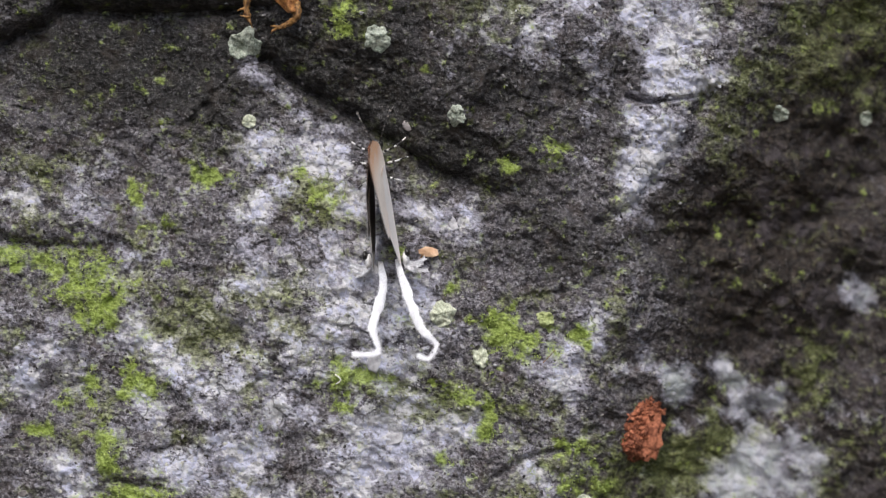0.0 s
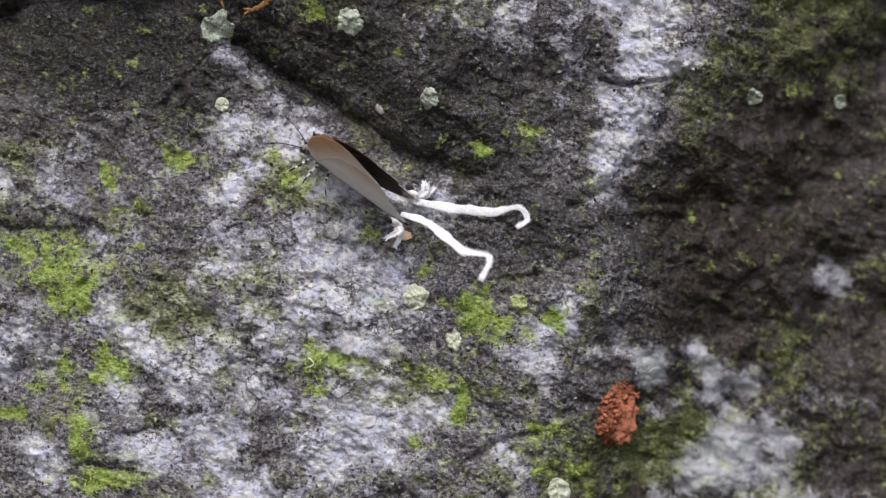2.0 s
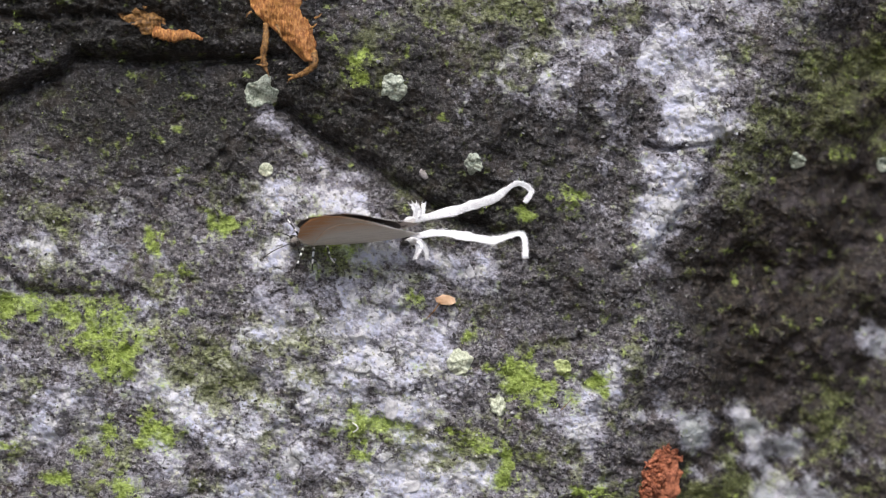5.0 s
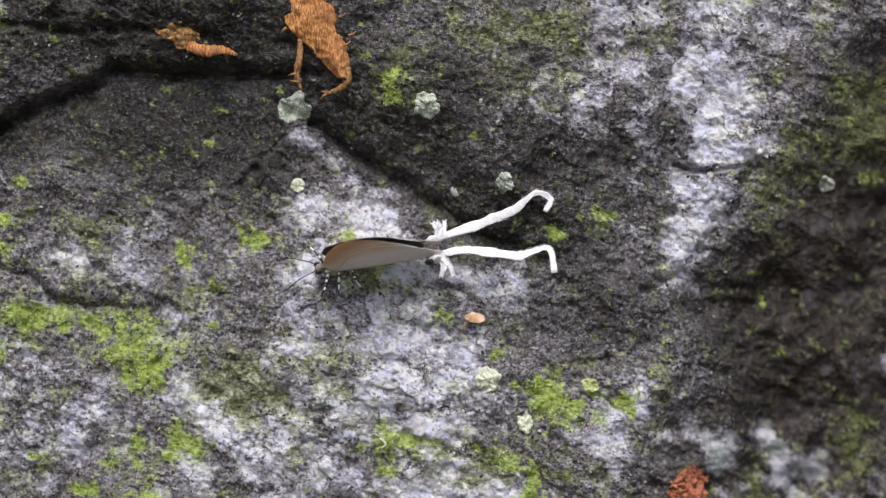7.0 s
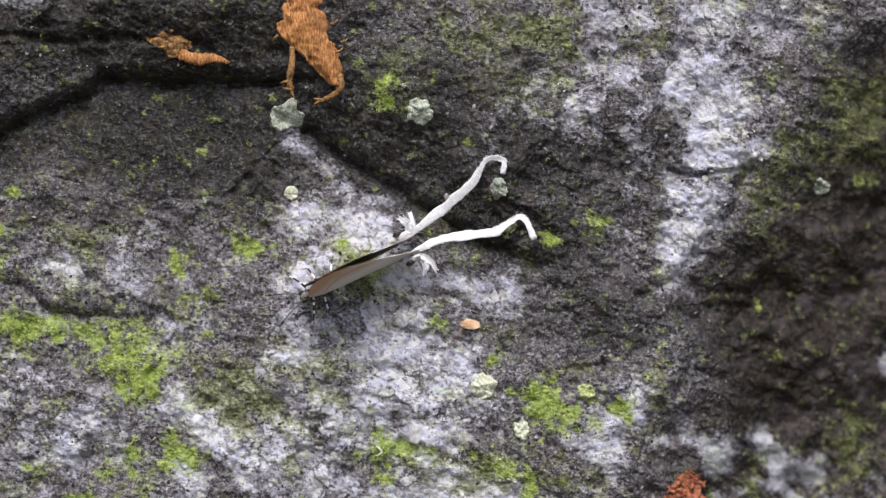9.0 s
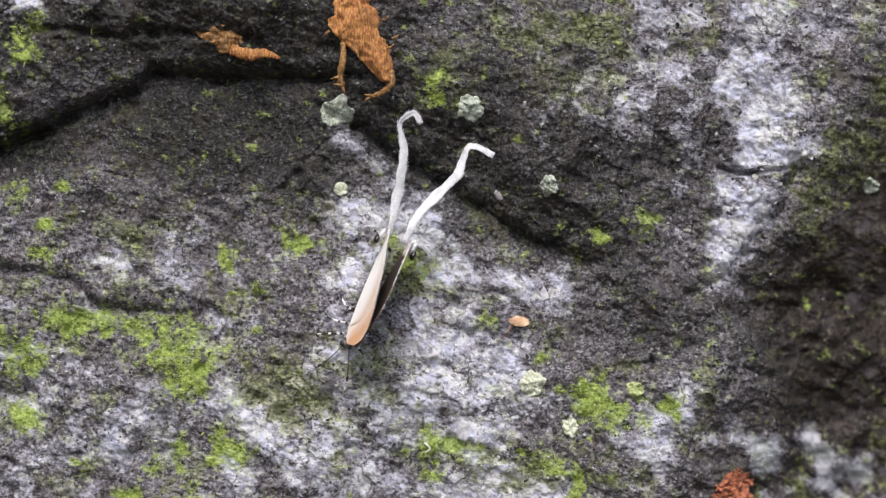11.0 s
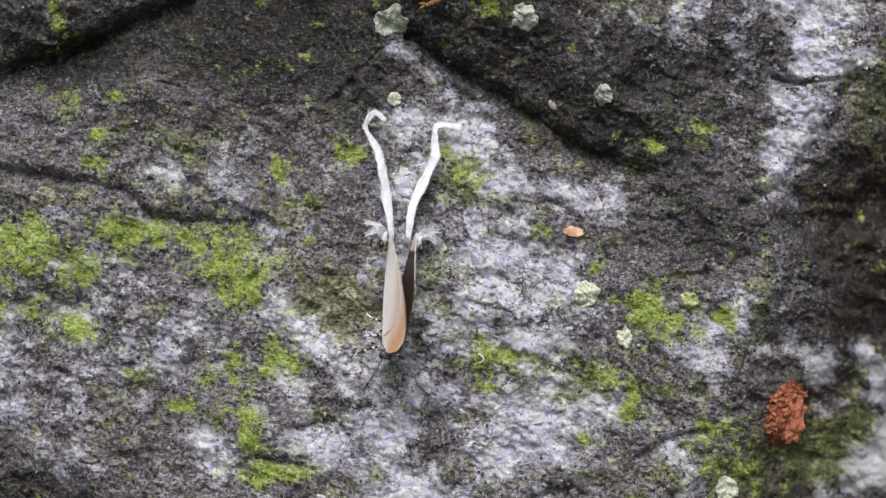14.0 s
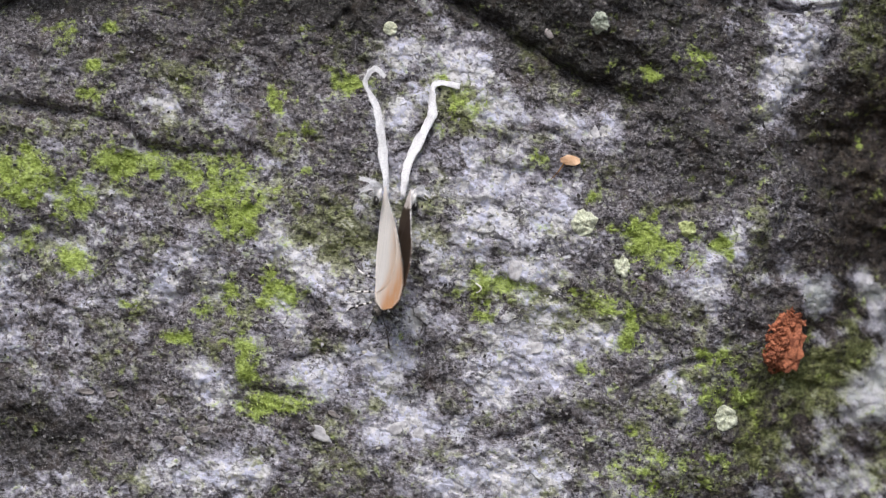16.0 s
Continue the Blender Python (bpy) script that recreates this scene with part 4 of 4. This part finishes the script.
def lichen(u, v, radius, label, material, lobes=0.25, seed=0, stretch=1.0):
    """A crusty rosette that hugs the rock."""
    bm = bmesh.new()
    n, m = 12, 64
    rad = np.array([[(i / n) * radius * (1 + lobes * noise.noise(Vector((1.3 * math.cos(2 * math.pi * j / m), 1.3 * math.sin(2 * math.pi * j / m), seed)))
                     + 0.45 * lobes * noise.noise(Vector((2.9 * math.cos(2 * math.pi * j / m), 2.9 * math.sin(2 * math.pi * j / m), seed + 9)))
                     + 0.07 * noise.noise(Vector((12 * math.cos(2 * math.pi * j / m), 12 * math.sin(2 * math.pi * j / m), seed + 5)))) for j in range(m)] for i in range(n + 1)])
    ang = np.tile(np.arange(m) * 2 * math.pi / m, (n + 1, 1))
    x, y = rad * np.cos(ang) * stretch, rad * np.sin(ang)
    base = out_at(u, v)
    z = rock_out(u + x, v - y) * 1e-3 / U - base
    s = np.arange(n + 1)[:, None] / n
    up = np.where(s < 1, 2.6 + 1.4 * np.sin(s * 3.0), -1.5)
    rows = [[bm.verts.new(Vector((x[i, j], y[i, j], z[i, j] + up[i, 0] + (2.6 * noise.noise(Vector((x[i, j], y[i, j], seed)) * 0.16) + 1.9 * noise.noise(Vector((x[i, j], y[i, j], seed)) * 0.6) if i < n else 0))) * U) for j in range(m)] for i in range(1, n + 1)]
    top = bm.verts.new(Vector((0, 0, 4.5)) * U)
    for j in range(m):
        bm.faces.new((top, rows[0][j], rows[0][(j + 1) % m]))
        for a, b in zip(rows, rows[1:]):
            bm.faces.new((a[j], b[j], b[(j + 1) % m], a[(j + 1) % m]))
    whole("lichen", bm, material, Matrix.Translation(spot(u, v, base)) @ FACE, label, "lichen", "lichen rosettes")


def make_lichens():
    lichen(441, 215, 13, "small round pale green lichen on dark rock", LICHEN, 0.15, 1)
    lichen(783, 557, 23, "round pale green crusty lichen", LICHEN, 0.3, 2)
    lichen(850, 631, 18, "oval pale lichen beside bright moss", LICHEN, 0.5, 3, 0.85)
    lichen(431, 80, 28, "ragged grey-green lichen below a dead leaf", LICHEN_GREY, 0.45, 4)
    lichen(668, 72, 22, "ragged grey-green lichen on dark rock", LICHEN_GREY, 0.5, 5, 1.15)
    lichen(809, 206, 17, "ragged pale lichen on dark rock", LICHEN_GREY, 0.4, 6)
    lichen(965, 564, 15, "small yellowish-green lichen beside moss", LICHEN_YELLOW, 0.4, 7)
    lichen(1037, 900, 23, "ragged pale green lichen", LICHEN, 0.28, 8)
    lichen(1388, 200, 15, "small pale lichen on brown rock", LICHEN_GREY, 0.25, 9)
    lichen(1550, 205, 13, "small pale lichen on brown rock", LICHEN_GREY, 0.25, 10)


def plate(u, v, long, wide, turn, material, label, seed):
    """A flat, angular flake of stone that sits in the crust."""
    rnd = random.Random(seed)
    bm = bmesh.new()
    n, rings = 8, []
    tilt, cant = rnd.uniform(-0.15, 0.15), rnd.uniform(-0.15, 0.15)
    spokes = [(2 * math.pi * (j + rnd.uniform(-0.3, 0.3)) / n, rnd.uniform(0.72, 1.12)) for j in range(n)]
    for grow, level in ((1.12, -7.0), (1.0, 1.6), (0.86, 3.0), (0.45, 3.4)):
        ring = []
        for a, r in spokes:
            x, y = grow * r * long * math.cos(a), grow * r * wide * math.sin(a)
            z = level + tilt * x + cant * y + 1.2 * noise.noise(Vector((x, y, seed)) * 0.2)
            ring.append(bm.verts.new(Vector((x, y, z)) * U))
        rings.append(ring)
    for lo, hi in zip(rings, rings[1:]):
        for j in range(n):
            bm.faces.new((lo[j], lo[(j + 1) % n], hi[(j + 1) % n], hi[j]))
    bm.faces.new(rings[-1])
    whole("stone_flake", bm, material, on_face(u, v, turn), label, "stone", "stone flakes in the crust", smooth=False)


def make_flakes():
    pale = plain_material("pale_quartz_flake", (0.34, 0.33, 0.36), (0.60, 0.59, 0.61), 0.0006, 0.5, 0.0002)
    dark = plain_material("grey_brown_flake", (0.13, 0.115, 0.11), (0.34, 0.31, 0.31), 0.0005, 0.55, 0.0002)
    for k, (u, v, long, wide, turn) in enumerate(((322, 929, 24, 12, -35), (457, 919, 21, 13, 15), (494, 929, 14, 11, 40), (696, 778, 22, 12, 15), (662, 640, 13, 19, 10), (800, 395, 9, 19, 25))):
        plate(u, v, long, wide, turn, pale, "flat pale flake of quartz set in the rock", 60 + k)
    for k, (u, v, long, wide, turn) in enumerate(((77, 943, 14, 8, -20), (117, 922, 11, 7, 10), (-48, 862, 11, 7, 0), (-92, 856, 18, 6, -10), (40, 874, 10, 6, 20), (345, 895, 12, 5, -30))):
        plate(u, v, long, wide, turn, dark, "small grey-brown chip of stone lying on the rock", 80 + k)


def moss_material():
    n = Nodes("yellow_green_moss")
    g = n.tree.nodes.new("ShaderNodeNewGeometry")
    color = n.mix(g.outputs["Random Per Island"], (0.22, 0.28, 0.060), (0.48, 0.58, 0.19))
    return n.done(n.mix(n.band(n.noise(0.002), 0.4, 0.65), color, (0.32, 0.42, 0.09)), 0.7)


def make_moss():
    rng = np.random.default_rng(4)
    u, v = rng.uniform(-300, 1250, 260000), rng.uniform(-190, 1080, 260000)
    g = growth(u, v, MOSS, MOSS_LOW, MOSS_LEFT, MOSS_DOTS) + 0.5 * fractal(u, v, 34, 4, 181, 0.65)
    g = g + 0.55 * fractal(u + 0.4 * v, v - 0.3 * u, 13, 3, 211, 0.6)
    keep = g + rng.uniform(-0.2, 0.2, len(g)) > 0.72
    u, v = u[keep], v[keep]
    k = len(u)
    h = rock_out(u, v)
    base = np.stack([(u - 784) * U, -h * 1e-3 + 1.0 * U, EYE + (441 - v) * U], -1)
    a = rng.uniform(0, 2 * math.pi, k)
    side = np.stack([np.cos(a), np.zeros(k), np.sin(a)], -1) * (rng.uniform(0.8, 1.5, k) * U)[:, None]
    lean = rng.normal(0, 1, (k, 3)) * np.array([0.8, 0.0, 0.8])
    rise = (np.array([0.3, -1.0, -0.2]) + lean) * (rng.uniform(2.5, 6, k) * U)[:, None]
    verts = np.stack([base - side, base + side, base + rise], 1).reshape(-1, 3)
    mesh = bpy.data.meshes.new("moss")
    mesh.from_pydata(verts.tolist(), [], np.arange(3 * k).reshape(-1, 3).tolist())
    mesh.materials.append(moss_material())
    return tagged(new("moss", mesh), "short bright yellow-green moss in patches on rock", "moss", kind="stuff")


def scatter(name, u, v, size, flat, color_material, label, category, seed, sides=5):
    """Many small angular pieces that lie on the rock, joined."""
    rng = np.random.default_rng(seed)
    k = len(u)
    base = np.stack([(u - 784) * U, -rock_out(u, v) * 1e-3, EYE + (441 - v) * U], -1)
    out = np.array([0, -1.0, 0]) + rng.normal(0, 0.3, (k, 3)) * np.array([1, 0.1, 1])
    out /= np.linalg.norm(out, axis=1)[:, None]
    e1 = np.cross(out, rng.normal(0, 1, (k, 3)))
    e1 /= np.linalg.norm(e1, axis=1)[:, None]
    e2 = np.cross(out, e1)
    thick = size * flat
    rims = []
    for level, shrink in ((-0.6, 1.15), (0.6, 0.8)):
        for j in range(sides):
            a = 2 * math.pi * j / sides + rng.uniform(-0.35, 0.35, k)
            rad = size * shrink * rng.uniform(0.65, 1.2, k)
            rad = rad / np.sqrt(np.cos(a) ** 2 * 0.45 + np.sin(a) ** 2 * 1.6)
            rims.append(base + (e1 * (rad * np.cos(a))[:, None] + e2 * (rad * np.sin(a))[:, None] + out * (thick * level)[:, None]) * U)
    verts = np.stack(rims, 1).reshape(-1, 3)
    n = 2 * sides
    start = np.arange(k)[:, None] * n
    top = (start + np.arange(sides, n)[None, :]).tolist()
    faces = top
    for j in range(sides):
        q = np.array([j, (j + 1) % sides, sides + (j + 1) % sides, sides + j])
        faces = faces + (start + q[None, :]).tolist()
    mesh = bpy.data.meshes.new(name)
    mesh.from_pydata(verts.tolist(), [], faces)
    mesh.materials.append(color_material)
    return tagged(new(name, mesh), label, category, kind="stuff")


def flake_material(name, colors, rough):
    n = Nodes(name)
    g = n.tree.nodes.new("ShaderNodeNewGeometry").outputs["Random Per Island"]
    fine = n.noise(0.00015, 3, 0.6)
    a, b, c, d = colors
    color = n.mix(n.band(g, 0.2, 0.45), a, b)
    color = n.mix(n.band(g, 0.5, 0.7), color, c)
    color = n.mix(n.band(g, 0.75, 0.95), color, d)
    color = n.mix(n.band(fine, 0.38, 0.55, 0.5, 0), color, tuple(x * 0.4 for x in a))
    return n.done(color, rough, n.relief(fine, 0.00008, 0.7))


def make_grains():
    rng = np.random.default_rng(8)
    u, v = rng.uniform(-300, 1600, 150000), rng.uniform(-190, 1080, 150000)
    turned = ease(0, 160, u - along(v, RIGHT_EDGE))
    damp_shade = growth(u, v, DAMP_SHADE, DAMP_SHADE_RIGHT)
    pale = pale_field(u, v, damp_shade, turned)
    slab = ease(-25, 15, along(u, SLAB_EDGE) - v) * ease(-10, 20, v - along(u, TOP_EDGE)) * ease(0, 40, 470 - u)
    luck = rng.random(len(u))
    moss = moss_field(u, v) > 0.6
    keep = (pale + rng.normal(0, 0.12, len(u)) > 0.58) & (luck < 0.18 * (1 - 0.9 * turned)) & ~moss
    size = np.exp(rng.normal(0.75, 0.6, len(u)))
    scatter("crust_flakes", u[keep], v[keep], np.clip(size[keep] * 0.9, 1.0, 4), 0.2, flake_material("pale_crust_flakes", ((0.26, 0.25, 0.27), (0.42, 0.42, 0.46), (0.54, 0.54, 0.57), (0.50, 0.49, 0.42)), 0.55),
            "pale flakes of quartz and crust on rock", "crust", 9)
    keep = (pale < 0.55) & (luck < 0.10 * (1 - turned) * (1 - 0.6 * slab) * (1 - 0.85 * np.clip(damp_shade * 1.3, 0, 1))) & ~moss
    scatter("rock_grains", u[keep], v[keep], np.clip(size[keep] * 0.8, 0.9, 4), 0.5, flake_material("dark_rock_grains", ((0.03, 0.026, 0.026), (0.09, 0.08, 0.078), (0.17, 0.155, 0.16), (0.34, 0.33, 0.35)), 0.25),
            "dark mineral grains standing out of rock", "grains", 10)


make_debris()
make_wood_crumble()
make_lichens()
make_flakes()
make_moss()
make_grains()


def motions():
    walk(BUTTERFLY, [(t, standing(t, u, v, heading, lean)) for t, u, v, heading, lean in FLIGHT])
    for ob in LEGS:
        walk(ob, [(row[0], pose(0, 0, 0, -row[4], 0, 0)) for row in FLIGHT])
    hinge = pose(60 * U, 0, 25 * U)
    for ob, side in zip(FORES, (1, -1)):
        walk(ob, [(row[0], hinge @ pose(0, 0, 0, 0, float(along(row[0], FORE_SWEEP)), -float(along(row[0], WINGS_OPEN)) * side) @ hinge.inverted()) for row in FLIGHT])
    for ob, side in zip(HINDS, (1, -1)):
        walk(ob, [(row[0], hinge @ pose(0, 0, 0, -0.6 * side, 0, -float(along(row[0], WINGS_OPEN)) * side) @ hinge.inverted()) for row in FLIGHT])
    for ob, table, y in ((TAILS[0], TAIL_RIGHT, -18), (TAILS[1], TAIL_LEFT, 13)):
        base = pose(-100 * U, y * U, 30 * U)
        rows = []
        for t, u, v, heading, lean in FLIGHT:
            swing, rise, roll = (float(np.interp(t, [r[0] for r in table], [r[k] for r in table])) for k in (1, 2, 3))
            rows.append((t, base @ pose(0, 0, 0, 0, 0, swing) @ pose(0, 0, 0, roll - 0.6 * lean, 0, 0) @ pose(0, 0, 0, 0, rise, 0) @ base.inverted()))
        walk(ob, rows)


motions()
